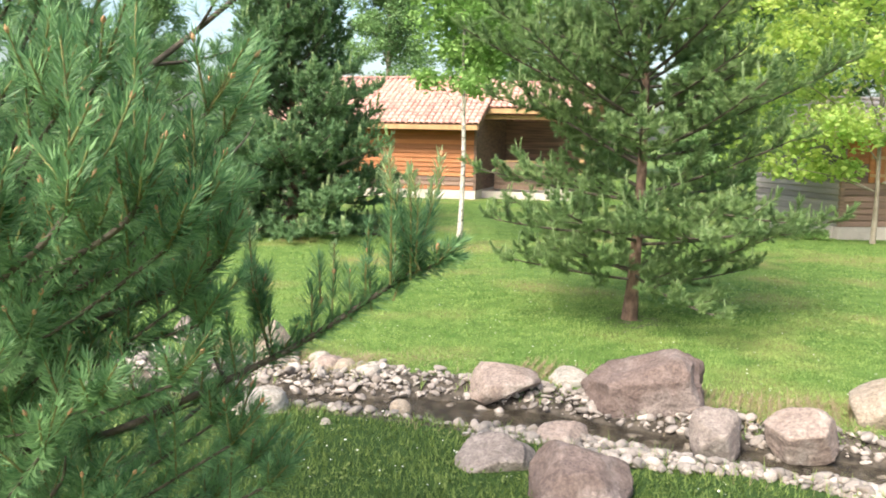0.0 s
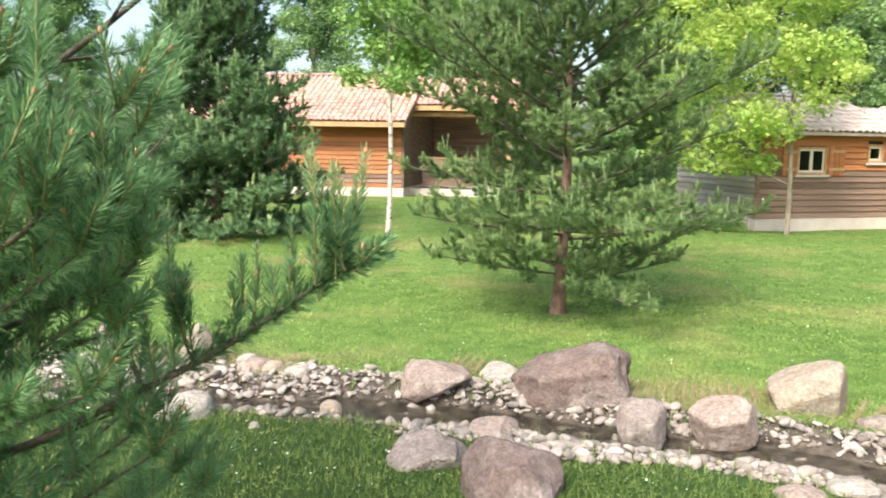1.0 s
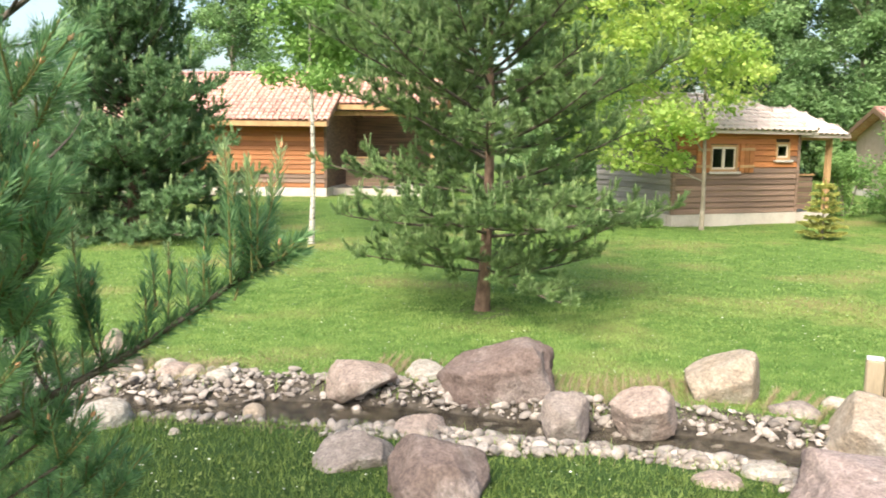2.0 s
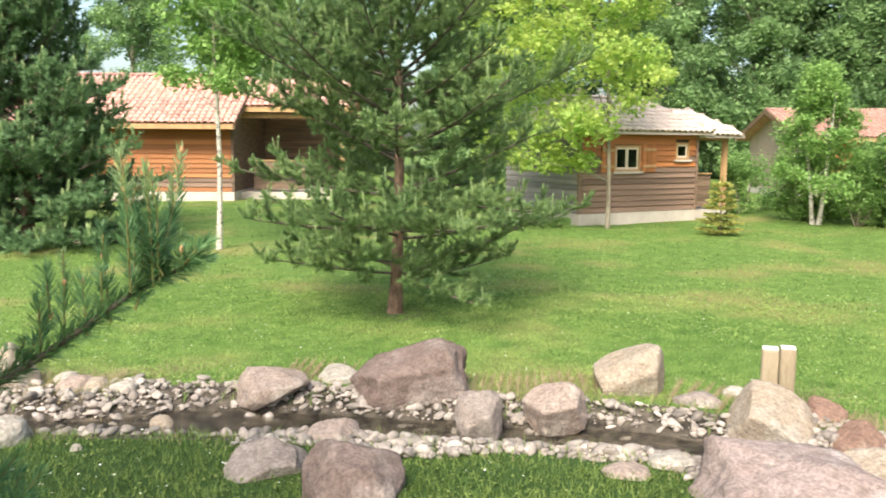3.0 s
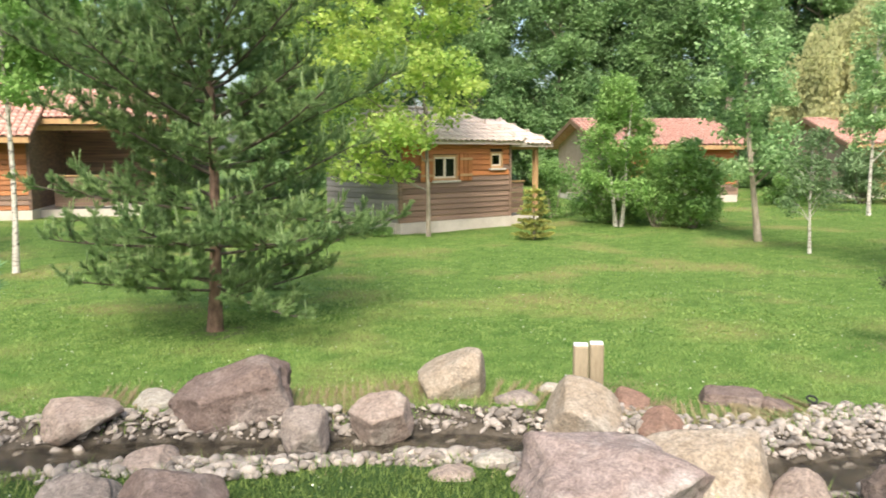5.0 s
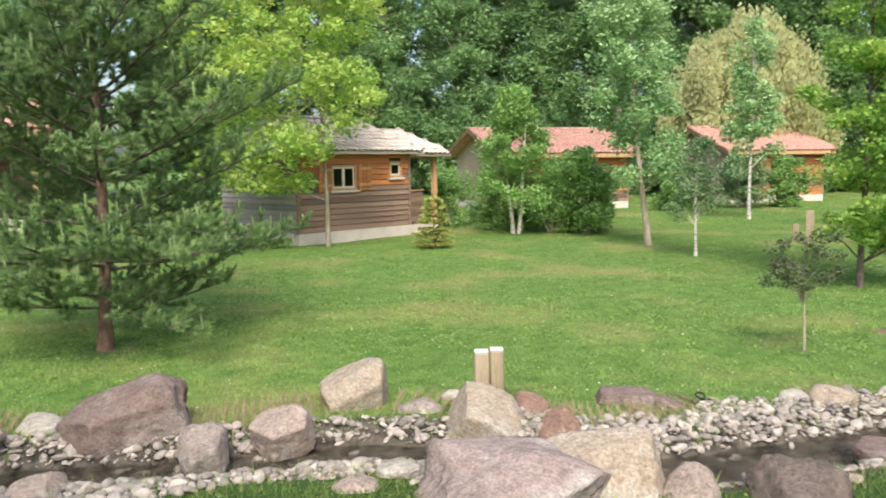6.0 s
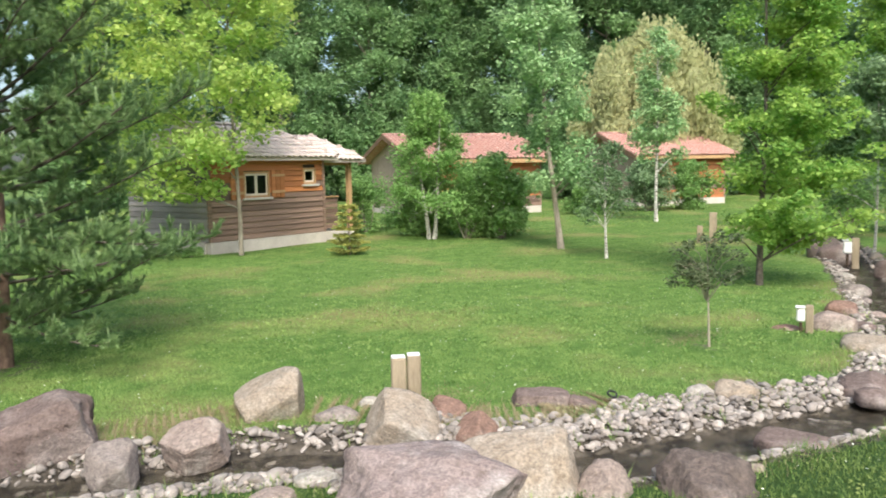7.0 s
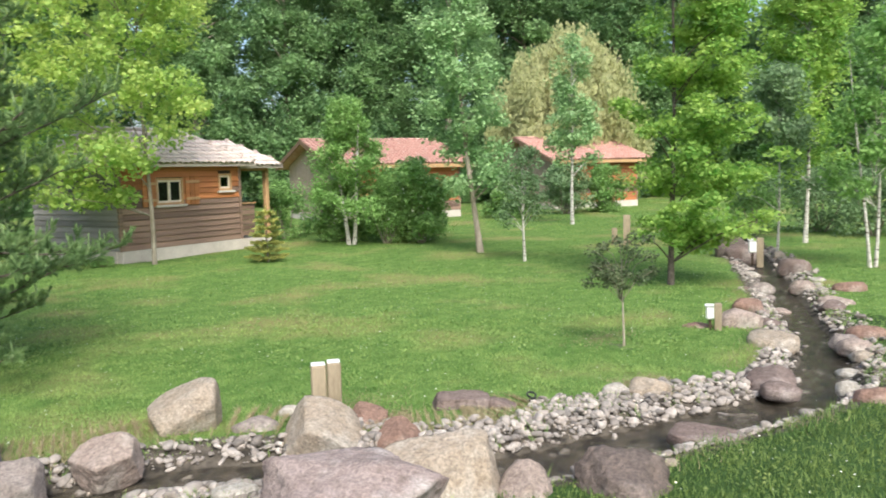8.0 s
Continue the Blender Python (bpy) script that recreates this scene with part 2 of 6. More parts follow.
M = {
    "ground": ground_material(),
    "grass": leaf_material("grass_blades", (0.068, 0.185, 0.033), (0.378, 0.485, 0.145), 0.35, 0.6, 0.5, 0.18),
    "near_grass": leaf_material("near_grass", (0.046, 0.105, 0.020), (0.235, 0.305, 0.078), 0.3, 0.6, 2.6, 0.3),
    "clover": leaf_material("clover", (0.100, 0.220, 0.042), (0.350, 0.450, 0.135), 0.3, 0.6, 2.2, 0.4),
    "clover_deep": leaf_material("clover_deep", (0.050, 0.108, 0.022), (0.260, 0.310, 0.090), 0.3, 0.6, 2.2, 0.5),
    "dry_grass": leaf_material("dry_grass", (0.280, 0.220, 0.117), (0.450, 0.380, 0.234), 0.3, 0.7, 1.5),
    "petal": material("petal", (0.85, 0.85, 0.8), (0.8, 0.78, 0.6), 30, 0.7, 0.0),
    "needle": leaf_material("needles", (0.088, 0.178, 0.066), (0.360, 0.480, 0.195), 0.42, 0.5, 1.6),
    "needle_dark": leaf_material("needles_dark", (0.075, 0.155, 0.070), (0.250, 0.390, 0.180), 0.4, 0.5, 0.9),
    "needle_near": leaf_material("needles_near", (0.036, 0.120, 0.055), (0.320, 0.510, 0.220), 0.42, 0.45, 3.0, 0.55),
    "candle": leaf_material("new_shoots", (0.260, 0.380, 0.156), (0.500, 0.600, 0.325), 0.4, 0.5, 3.0),
    "shoot_stem": material("shoot_stem", (0.24, 0.26, 0.09), (0.20, 0.16, 0.07), 30, 0.75, 0.4, 120),
    "bud": material("bud", (0.50, 0.25, 0.13), (0.58, 0.36, 0.20), 60, 0.7, 0.4, 150),
    "pine_bark": material("pine_bark", (0.27, 0.175, 0.125), (0.13, 0.085, 0.062), 16, 0.9, 0.9, 40, 0.2, 0.03, (1, 1, 0.45)),
    "twig": material("twig_bark", (0.18, 0.15, 0.12), (0.08, 0.065, 0.05), 25, 0.85, 0.8, 120, 0.2, 0.01),
    "bark": material("grey_bark", (0.40, 0.345, 0.275), (0.25, 0.21, 0.16), 8, 0.9, 0.8, 40, 0.2, 0.02, (1, 1, 0.4)),
    "birch_bark": material("birch_bark", (0.58, 0.55, 0.49), (0.42, 0.38, 0.33), 6, 0.7, 0.4, 40, 0.3, 0.01, (1, 1, 2.5), third=(0.10, 0.085, 0.07), third_scale=7),
    "leaf_ash": leaf_material("leaf_ash", (0.225, 0.430, 0.090), (0.670, 0.740, 0.230), 0.58),
    "leaf_birch": leaf_material("leaf_birch", (0.162, 0.326, 0.078), (0.389, 0.557, 0.187), 0.45),
    "leaf_poplar": leaf_material("leaf_poplar", (0.195, 0.360, 0.130), (0.490, 0.640, 0.330), 0.4),
    "leaf_oak": leaf_material("leaf_oak", (0.135, 0.330, 0.060), (0.530, 0.660, 0.165), 0.52),
    "leaf_willow": leaf_material("leaf_willow", (0.350, 0.375, 0.165), (0.600, 0.590, 0.320), 0.45),
    "leaf_grey": leaf_material("leaf_grey", (0.130, 0.220, 0.094), (0.320, 0.430, 0.218), 0.4),
    "leaf_bush": leaf_material("leaf_bush", (0.145, 0.285, 0.085), (0.390, 0.560, 0.185), 0.5),
    "leaf_plum": leaf_material("leaf_plum", (0.055, 0.085, 0.040), (0.180, 0.210, 0.100), 0.3),
    "leaf_forest": leaf_material("leaf_forest", (0.070, 0.160, 0.062), (0.370, 0.530, 0.235), 0.5, 0.6, 0.22, 0.16),
    "leaf_gold": leaf_material("leaf_gold", (0.150, 0.230, 0.060), (0.740, 0.690, 0.220), 0.3, 0.55, 3.0),
    "rock_pink": rock_material("rock_pink", (0.365, 0.290, 0.245), (0.280, 0.210, 0.175), (0.45, 0.39, 0.335)),
    "rock_purple": rock_material("rock_purple", (0.172, 0.124, 0.106), (0.232, 0.175, 0.153), (0.30, 0.248, 0.222)),
    "rock_cream": rock_material("rock_cream", (0.385, 0.322, 0.258), (0.325, 0.250, 0.178), (0.43, 0.38, 0.325)),
    "rock_grey": rock_material("rock_grey", (0.310, 0.260, 0.230), (0.230, 0.185, 0.160), (0.41, 0.36, 0.315)),
    "rock_pale": rock_material("rock_pale", (0.43, 0.39, 0.335), (0.34, 0.295, 0.245), (0.48, 0.45, 0.40)),
    "rock_mauve": rock_material("rock_mauve", (0.340, 0.268, 0.245), (0.250, 0.188, 0.168), (0.44, 0.38, 0.35)),
    "rock_dark": rock_material("rock_dark", (0.165, 0.125, 0.105), (0.105, 0.082, 0.070), (0.24, 0.19, 0.165), 0.6),
    "rock_red": rock_material("rock_red", (0.290, 0.180, 0.135), (0.215, 0.130, 0.098), (0.36, 0.27, 0.22)),
    "pebble": vary_by_object(material("pebble", (0.365, 0.322, 0.284), (0.222, 0.186, 0.158), 9, 0.75, 0.3, 60, 0.35, 0.01), 0.4),
    "boards": vary_by_object(material("boards_weathered", (0.285, 0.180, 0.128), (0.140, 0.098, 0.078), 2.5, 0.75, 0.5, 30, 0.3, 0.008, (0.35, 1, 6)), 0.34),
    "boards_new": vary_by_object(material("boards_orange", (0.42, 0.165, 0.06), (0.30, 0.115, 0.042), 2.5, 0.65, 0.4, 30, 0.35, 0.008, (0.35, 1, 6)), 0.3),
    "boards_grey": vary_by_object(material("boards_grey", (0.33, 0.30, 0.285), (0.24, 0.215, 0.20), 2.5, 0.85, 0.6, 30, 0.2, 0.008, (1, 0.35, 6)), 0.22),
    "render_wall": material("plaster_wall", (0.44, 0.34, 0.27), (0.36, 0.275, 0.215), 3, 0.9, 0.4, 60, 0.2, 0.01),
    "timber": material("pale_timber", (0.50, 0.31, 0.155), (0.40, 0.24, 0.12), 6, 0.7, 0.4, 40, 0.3, 0.006, (1, 1, 0.3)),
    "verge": material("verge_timber", (0.24, 0.15, 0.095), (0.16, 0.10, 0.065), 6, 0.75, 0.4, 40, 0.25, 0.006),
    "sash": material("pale_sash", (0.66, 0.57, 0.46), (0.58, 0.49, 0.38), 6, 0.6, 0.2, 40, 0.3, 0.004),
    "concrete": material("concrete", (0.60, 0.535, 0.475), (0.51, 0.45, 0.395), 3, 0.9, 0.4, 50, 0.2, 0.01),
    "tile_pink": vary_by_object(material("roof_tile", (0.54, 0.305, 0.250), (0.45, 0.232, 0.186), 5, 0.85, 0.4, 40, 0.2, 0.01, third=(0.55, 0.37, 0.31), third_scale=6), 0.22),
    "tile_pale": vary_by_object(material("roof_tile_pale", (0.66, 0.545, 0.495), (0.58, 0.465, 0.415), 5, 0.85, 0.4, 40, 0.2, 0.01, third=(0.63, 0.54, 0.49), third_scale=6), 0.1),
    "dark_wood": material("dark_wood", (0.07, 0.045, 0.03), (0.045, 0.03, 0.02), 5, 0.7, 0.3, 40),
    "post_wood": material("post_wood", (0.36, 0.29, 0.20), (0.24, 0.19, 0.125), 7, 0.8, 0.6, 50, 0.25, 0.008, (1, 1, 0.25)),
    "white": material("white_paint", (0.78, 0.77, 0.74), (0.72, 0.70, 0.67), 8, 0.5, 0.1, 60),
    "black": material("black_plastic", (0.02, 0.02, 0.02), (0.03, 0.03, 0.03), 8, 0.5, 0.2, 60),
}


def glass_material():
    m = bpy.data.materials.new("window_glass")
    m.use_nodes = True
    b = m.node_tree.nodes["Principled BSDF"]
    b.inputs["Base Color"].default_value = (0.38, 0.42, 0.41, 1)
    b.inputs["Roughness"].default_value, b.inputs["IOR"].default_value, b.inputs["Transmission Weight"].default_value = 0.02, 1.45, 1.0
    return m


def water_material():
    m = bpy.data.materials.new("water")
    m.use_nodes = True
    nt = m.node_tree
    b = nt.nodes["Principled BSDF"]
    b.inputs["Base Color"].default_value = (0.56, 0.54, 0.49, 1)
    b.inputs["Roughness"].default_value, b.inputs["IOR"].default_value, b.inputs["Transmission Weight"].default_value = 0.09, 1.33, 1.0
    tc, nz, bp = nt.nodes.new("ShaderNodeTexCoord"), nt.nodes.new("ShaderNodeTexNoise"), nt.nodes.new("ShaderNodeBump")
    nz.inputs["Scale"].default_value, nz.inputs["Detail"].default_value = 16, 6
    bp.inputs["Strength"].default_value, bp.inputs["Distance"].default_value = 1.0, 0.06
    nt.links.new(tc.outputs["Object"], nz.inputs["Vector"])
    nt.links.new(nz.outputs["Fac"], bp.inputs["Height"])
    nt.links.new(bp.outputs["Normal"], b.inputs["Normal"])
    return m


def vary_by_island(m, amount=0.4):
    """The same for pieces that are joined in one mesh."""
    nt = m.node_tree
    b = nt.nodes["Principled BSDF"]
    src = b.inputs["Base Color"].links[0].from_socket
    geo, rg, h = nt.nodes.new("ShaderNodeNewGeometry"), nt.nodes.new("ShaderNodeMapRange"), nt.nodes.new("ShaderNodeHueSaturation")
    rg.inputs["To Min"].default_value, rg.inputs["To Max"].default_value = 1 - amount, 1 + amount
    nt.links.new(geo.outputs["Random Per Island"], rg.inputs["Value"])
    nt.links.new(rg.outputs["Result"], h.inputs["Value"])
    nt.links.new(src, h.inputs["Color"])
    nt.links.new(h.outputs["Color"], b.inputs["Base Color"])
    return m


M["pebble_far"] = vary_by_island(material("pebble_field", (0.365, 0.322, 0.284), (0.222, 0.186, 0.158), 9, 0.75, 0.3, 60, 0.35, 0.01), 0.4)
M["glass"], M["water"] = glass_material(), water_material()


# ---- building helpers ----
def arrays_mesh(name, verts, faces, mat, smooth=False):
    """A mesh from arrays of vertices and of equal-sided faces."""
    verts, faces = np.asarray(verts, dtype=np.float32), np.asarray(faces, dtype=np.int32)
    me = bpy.data.meshes.new(name)
    k = faces.shape[1]
    me.vertices.add(len(verts))
    me.vertices.foreach_set("co", verts.ravel())
    me.loops.add(faces.size)
    me.loops.foreach_set("vertex_index", faces.ravel())
    me.polygons.add(len(faces))
    me.polygons.foreach_set("loop_start", np.arange(0, faces.size, k, dtype=np.int32))
    if smooth:
        me.polygons.foreach_set("use_smooth", np.ones(len(faces), dtype=bool))
    me.materials.append(mat)
    me.update(calc_edges=True)
    return me


def under(name, me, parent, label="", m=None):
    ob = new(name, me)
    ob.parent = parent
    if m is not None:
        ob.matrix_basis = m
    return tagged(ob, label) if label else ob


def part(name, bm, mat, parent, label="", smooth=False):
    """One bmesh as one mesh object under a thing or a part."""
    me = bpy.data.meshes.new(name)
    bm.to_mesh(me)
    bm.free()
    me.materials.append(mat)
    if smooth:
        me.polygons.foreach_set("use_smooth", [True] * len(me.polygons))
    return under(name, me, parent, label)


def base(name, x, y, z, rz, label, category, group="", kind=""):
    ob = new(name)
    ob.empty_display_size = 0.1
    ob.matrix_basis = pose(x, y, z, 0, 0, rz)
    return tagged(ob, label, category, group, kind)


def add_box(bm, x0, x1, y0, y1, z0, z1, bevel=0.0):
    r = bmesh.ops.create_cube(bm, size=1.0, matrix=Matrix.Translation(((x0 + x1) / 2, (y0 + y1) / 2, (z0 + z1) / 2)) @ Matrix.Diagonal((x1 - x0, y1 - y0, z1 - z0, 1)))
    if bevel:
        edges = list({e for v in r["verts"] for e in v.link_edges})
        bmesh.ops.bevel(bm, geom=edges, offset=bevel, segments=1, affect="EDGES")
    return bm


def box(*a, bevel=0.0):
    return add_box(bmesh.new(), *a, bevel=bevel)


def tube(points, radii, sides=8):
    """Vertices and quads of a tapered tube along points."""
    points = np.asarray(points, dtype=float)
    n = len(points)
    tang = np.gradient(points, axis=0)
    tang /= np.linalg.norm(tang, axis=1)[:, None] + 1e-9
    ref = np.where(np.abs(tang[:, 2:3]) < 0.9, np.array([[0, 0, 1.0]]), np.array([[1.0, 0, 0]]))
    a = np.cross(tang, ref)
    a /= np.linalg.norm(a, axis=1)[:, None] + 1e-9
    b = np.cross(tang, a)
    ang = np.linspace(0, 2 * np.pi, sides, endpoint=False)
    v = points[:, None, :] + np.asarray(radii)[:, None, None] * (np.cos(ang)[None, :, None] * a[:, None, :] + np.sin(ang)[None, :, None] * b[:, None, :])
    i, j = np.meshgrid(np.arange(n - 1), np.arange(sides), indexing="ij")
    q = np.stack([i * sides + j, i * sides + (j + 1) % sides, (i + 1) * sides + (j + 1) % sides, (i + 1) * sides + j], -1).reshape(-1, 4)
    return v.reshape(-1, 3), q


class Pile:
    """Gathers vertices and faces of many small pieces."""

    def __init__(self):
        self.v, self.f, self.n = [], [], 0

    def add(self, v, f):
        self.v.append(v)
        self.f.append(np.asarray(f) + self.n)
        self.n += len(v)

    def mesh(self, name, mat, smooth=False):
        return arrays_mesh(name, np.concatenate(self.v), np.concatenate(self.f), mat, smooth)


# ---- ground and stream ----
# the brook's middle line and half width, from upstream to where it leaves the garden
STREAM = np.array([(-9, 8.4, .3), (-4, 7.1, .25), (-2, 6.65, .2), (-0.78, 6.34, .18), (-0.2, 6.32, .32), (0.3, 6.14, .32), (0.88, 5.95, .27), (1.77, 5.5, .23), (2.3, 5.27, .23),
                   (2.9, 5.05, .25), (3.35, 4.6, .25), (3.8, 3.95, .27), (4.5, 3.35, .3), (5.3, 3.12, .31), (5.93, 2.87, .3), (6.55, 2.7, .28), (7.2, 2.53, .28), (7.8, 2.5, .28),
                   (8.95, 2.8, .24), (9.6, 3.05, .2), (11.1, 3.85, .2), (12.3, 4.42, .2), (13.8, 5.15, .22), (15.6, 6.05, .22), (19, 7.9, .25), (26, 11.5, .3)])


def smooth01(a, b, x):
    u = np.clip((x - a) / (b - a), 0, 1)
    return u * u * (3 - 2 * u)


def stream_line(step=0.08):
    d = np.concatenate([[0], np.cumsum(np.hypot(*np.diff(STREAM[:, :2], axis=0).T))])
    s = np.arange(0, d[-1], step)
    c = np.stack([np.interp(s, d, STREAM[:, k]) for k in range(3)], 1)
    for _ in range(6):
        c[1:-1] = (c[:-2] + 2 * c[1:-1] + c[2:]) / 4
    return c


LINE = stream_line()


def stream_distance(x, y):
    """Metres from the water's edge, negative in the water; and the side: +1 far, -1 near."""
    x, y = np.asarray(x, dtype=float), np.asarray(y, dtype=float)
    best, side = np.full(x.shape, 1e9), np.ones(x.shape)
    for k in range(0, len(LINE), 2):
        cx, cy, w = LINE[k]
        dd = np.hypot(x - cx, y - cy) - w
        k2 = min(k + 1, len(LINE) - 1)
        tx, ty = LINE[k2][0] - LINE[k2 - 1][0], LINE[k2][1] - LINE[k2 - 1][1]
        s = np.sign(tx * (y - cy) - ty * (x - cx))
        side = np.where(dd < best, s, side)
        best = np.minimum(best, dd)
    return best, side


def ground_z(x, y):
    x, y = np.asarray(x, dtype=float), np.asarray(y, dtype=float)
    d, side = stream_distance(x, y)
    z = 0.22 * smooth01(17, 26, y) * smooth01(10, 4, x)
    z = z + 0.02 * np.sin(x * 1.7 + 0.5 * y) * np.sin(y * 1.3) * smooth01(0.3, 1.5, d)
    return z - 0.22 * (1 - smooth01(-0.25, np.where(side > 0, 0.32, 0.24), d))


def build_ground():
    xs = np.concatenate([[-400, -200, -100, -60, -40, -30, -22, -16, -12, -9, -7, -5.5], np.arange(-4.5, 12, 0.085), np.arange(12, 24, 0.3), [25, 28, 32, 38, 46, 60, 90, 150, 250, 420]])
    ys = np.concatenate([[-300, -120, -60, -30, -15, -8, -4, -2, -1, 0], np.arange(0.5, 9.0, 0.085), np.arange(9.0, 30, 0.5), [32, 36, 42, 50, 65, 90, 140, 250, 450]])
    X, Y = np.meshgrid(xs, ys, indexing="ij")
    Z = ground_z(X, Y)
    ny = len(ys)
    i, j = np.meshgrid(np.arange(len(xs) - 1), np.arange(ny - 1), indexing="ij")
    q = np.stack([i * ny + j, (i + 1) * ny + j, (i + 1) * ny + j + 1, i * ny + j + 1], -1).reshape(-1, 4)
    me = arrays_mesh("ground", np.stack([X, Y, Z], -1).reshape(-1, 3), q, M["ground"], True)
    d, side = stream_distance(X.ravel(), Y.ravel())
    bank = 1 - smooth01(0.15, np.where(side > 0, 0.62, 0.40), d)
    # bare earth under the pine
    bank = np.maximum(bank, 0.45 * (1 - smooth01(0.2, 1.1, np.hypot(X.ravel() - 2.3, Y.ravel() - 9.35))))
    # and round the young trees
    for tx, ty in ((0.36, 15.8), (8.05, 4.71), (14.36, 10.89), (9.35, 17.75), (12.74, 6.53)):
        bank = np.maximum(bank, 0.42 * (1 - smooth01(0.1, 0.55, np.hypot(X.ravel() - tx, Y.ravel() - ty))))
    # the lawn on the near side of the brook is darker green
    near_bank = me.attributes.new("near_bank", "FLOAT", "POINT")
    near_bank.data.foreach_set("value", ((1 - smooth01(3.5, 5.0, d)) * (side < 0) * (np.hypot(X.ravel(), Y.ravel()) < 12) * 1.0).astype(np.float32))
    at = me.attributes.new("bank", "FLOAT", "POINT")
    at.data.foreach_set("value", bank.astype(np.float32))
    return tagged(new("ground", me), "mown green lawn with a stony brook bed cut into it", "lawn", kind="structure")


build_ground()


def build_water():
    t = np.gradient(LINE[:, :2], axis=0)
    t /= np.linalg.norm(t, axis=1)[:, None]
    nrm = np.stack([-t[:, 1], t[:, 0]], 1)
    m = 19
    u = np.linspace(-1, 1, m)
    w = LINE[:, 2:3] + 0.1
    P = LINE[:, None, :2] + u[None, :, None] * w[:, None, :] * nrm[:, None, :]
    rng = np.random.RandomState(3)
    X, Y = P[..., 0], P[..., 1]
    Z = -0.112 + 0.005 * np.sin(X * 31 + 3 * np.sin(Y * 13)) * np.sin(Y * 37 + 2 * np.sin(X * 17)) + 0.007 * (rng.rand(*P.shape[:2]) - 0.5)
    V = np.concatenate([P, Z[..., None]], -1).reshape(-1, 3)
    n = len(LINE)
    i, j = np.meshgrid(np.arange(n - 1), np.arange(m - 1), indexing="ij")
    q = np.stack([i * m + j, (i + 1) * m + j, (i + 1) * m + j + 1, i * m + j + 1], -1).reshape(-1, 4)
    ob = new("water", arrays_mesh("water", V, q, M["water"], True))
    ob.visible_shadow = False
    return tagged(ob, "shallow clear brook water rippling over a dark stony bed", "stream", kind="structure")


build_water()


# ---- houses ----
def tile_mesh(mat):
    """One half-round clay tile, 0.42 m long, with its thickness."""
    v, f = [], []
    for k, (y, r) in enumerate(((0.0, 0.105), (0.42, 0.085))):
        for rr in (r, r - 0.016):
            for a in np.linspace(0.12, np.pi - 0.12, 6):
                v.append((rr * np.cos(a), y, rr * np.sin(a) * 0.75))
    for k in range(5):
        f += [(k, k + 1, 13 + k, 12 + k), (6 + k, 18 + k, 19 + k, 7 + k), (k, 6 + k, 7 + k, k + 1), (12 + k, 13 + k, 19 + k, 18 + k)]
    f += [(0, 12, 18, 6), (5, 11, 23, 17)]
    return arrays_mesh("tile", v, f, mat)


TILE = {k: tile_mesh(M[k]) for k in ("tile_pink", "tile_pale")}


def inside(poly, u, v):
    ok = True
    for (a, b), (c, d) in zip(poly, poly[1:] + poly[:1]):
        ok = ok and (c - a) * (v - b) - (d - b) * (u - a) >= -0.02
    return ok


def roof_face(roof, corners, mat, single, rng):
    """Rows of clay tiles on a slope; corners anticlockwise, the eave first. single: each tile an object of its own."""
    p = [Vector(c) for c in corners]
    ux = (p[1] - p[0]).normalized()
    nz = ux.cross(p[-1] - p[0]).normalized()
    uy = nz.cross(ux)
    flat = [((q - p[0]).dot(ux), (q - p[0]).dot(uy)) for q in p]
    width, rise = max(a for a, _ in flat), max(b for _, b in flat)
    pile = Pile()
    src = np.zeros(24 * 3, dtype=np.float32)
    TILE[mat].vertices.foreach_get("co", src)
    src = src.reshape(-1, 3)
    quads = np.array([q.vertices[:] for q in TILE[mat].polygons])
    made = 0
    for r in range(int(rise / 0.25) + 1):
        for c in range(int(width / 0.19) + 1):
            u, v = 0.1 + 0.19 * c, 0.25 * r - 0.06
            if v > rise - 0.28 or not inside(flat, u, min(v + 0.2, rise)):
                continue
            at = p[0] + ux * u + uy * v + nz * (0.012 + rng.random() * 0.012)
            turn = Matrix((ux, uy, nz)).transposed().to_4x4()
            m = Matrix.Translation(at) @ turn @ pose(0, 0, 0, -2.5, rng.uniform(-1.5, 1.5), rng.uniform(-1.5, 1.5))
            if single and made < 300:
                under("tile", TILE[mat], roof, m=m)
                made += 1
            else:
                a = np.array(m)
                pile.add(src @ a[:3, :3].T + a[:3, 3], quads)
    if pile.n:
        tagged(under("tile_field", pile.mesh("tile_field", M[mat]), roof), kind="stuff")


def slab(bm, corners, thick=0.07):
    """A roof slope with thickness, its top through the corners."""
    top = [bm.verts.new(c) for c in corners]
    low = [bm.verts.new((c[0], c[1], c[2] - thick)) for c in corners]
    bm.faces.new(top)
    bm.faces.new(low[::-1])
    n = len(top)
    for k in range(n):
        bm.faces.new((top[k], low[k], low[(k + 1) % n], top[(k + 1) % n]))
    return bm


def wall_core(x0, x1, y0, y1, z0, z1, holes):
    """A straight wall along x with openings (x0, x1, z0, z1) through it."""
    bm = bmesh.new()
    cuts = sorted({x0, x1, *[h[0] for h in holes], *[h[1] for h in holes]})
    for a, b in zip(cuts, cuts[1:]):
        h = [h for h in holes if h[0] < (a + b) / 2 < h[1]]
        if h:
            add_box(bm, a, b, y0, y1, z0, h[0][2])
            add_box(bm, a, b, y0, y1, h[0][3], z1)
        else:
            add_box(bm, a, b, y0, y1, z0, z1)
    return bm


BOARD = {}


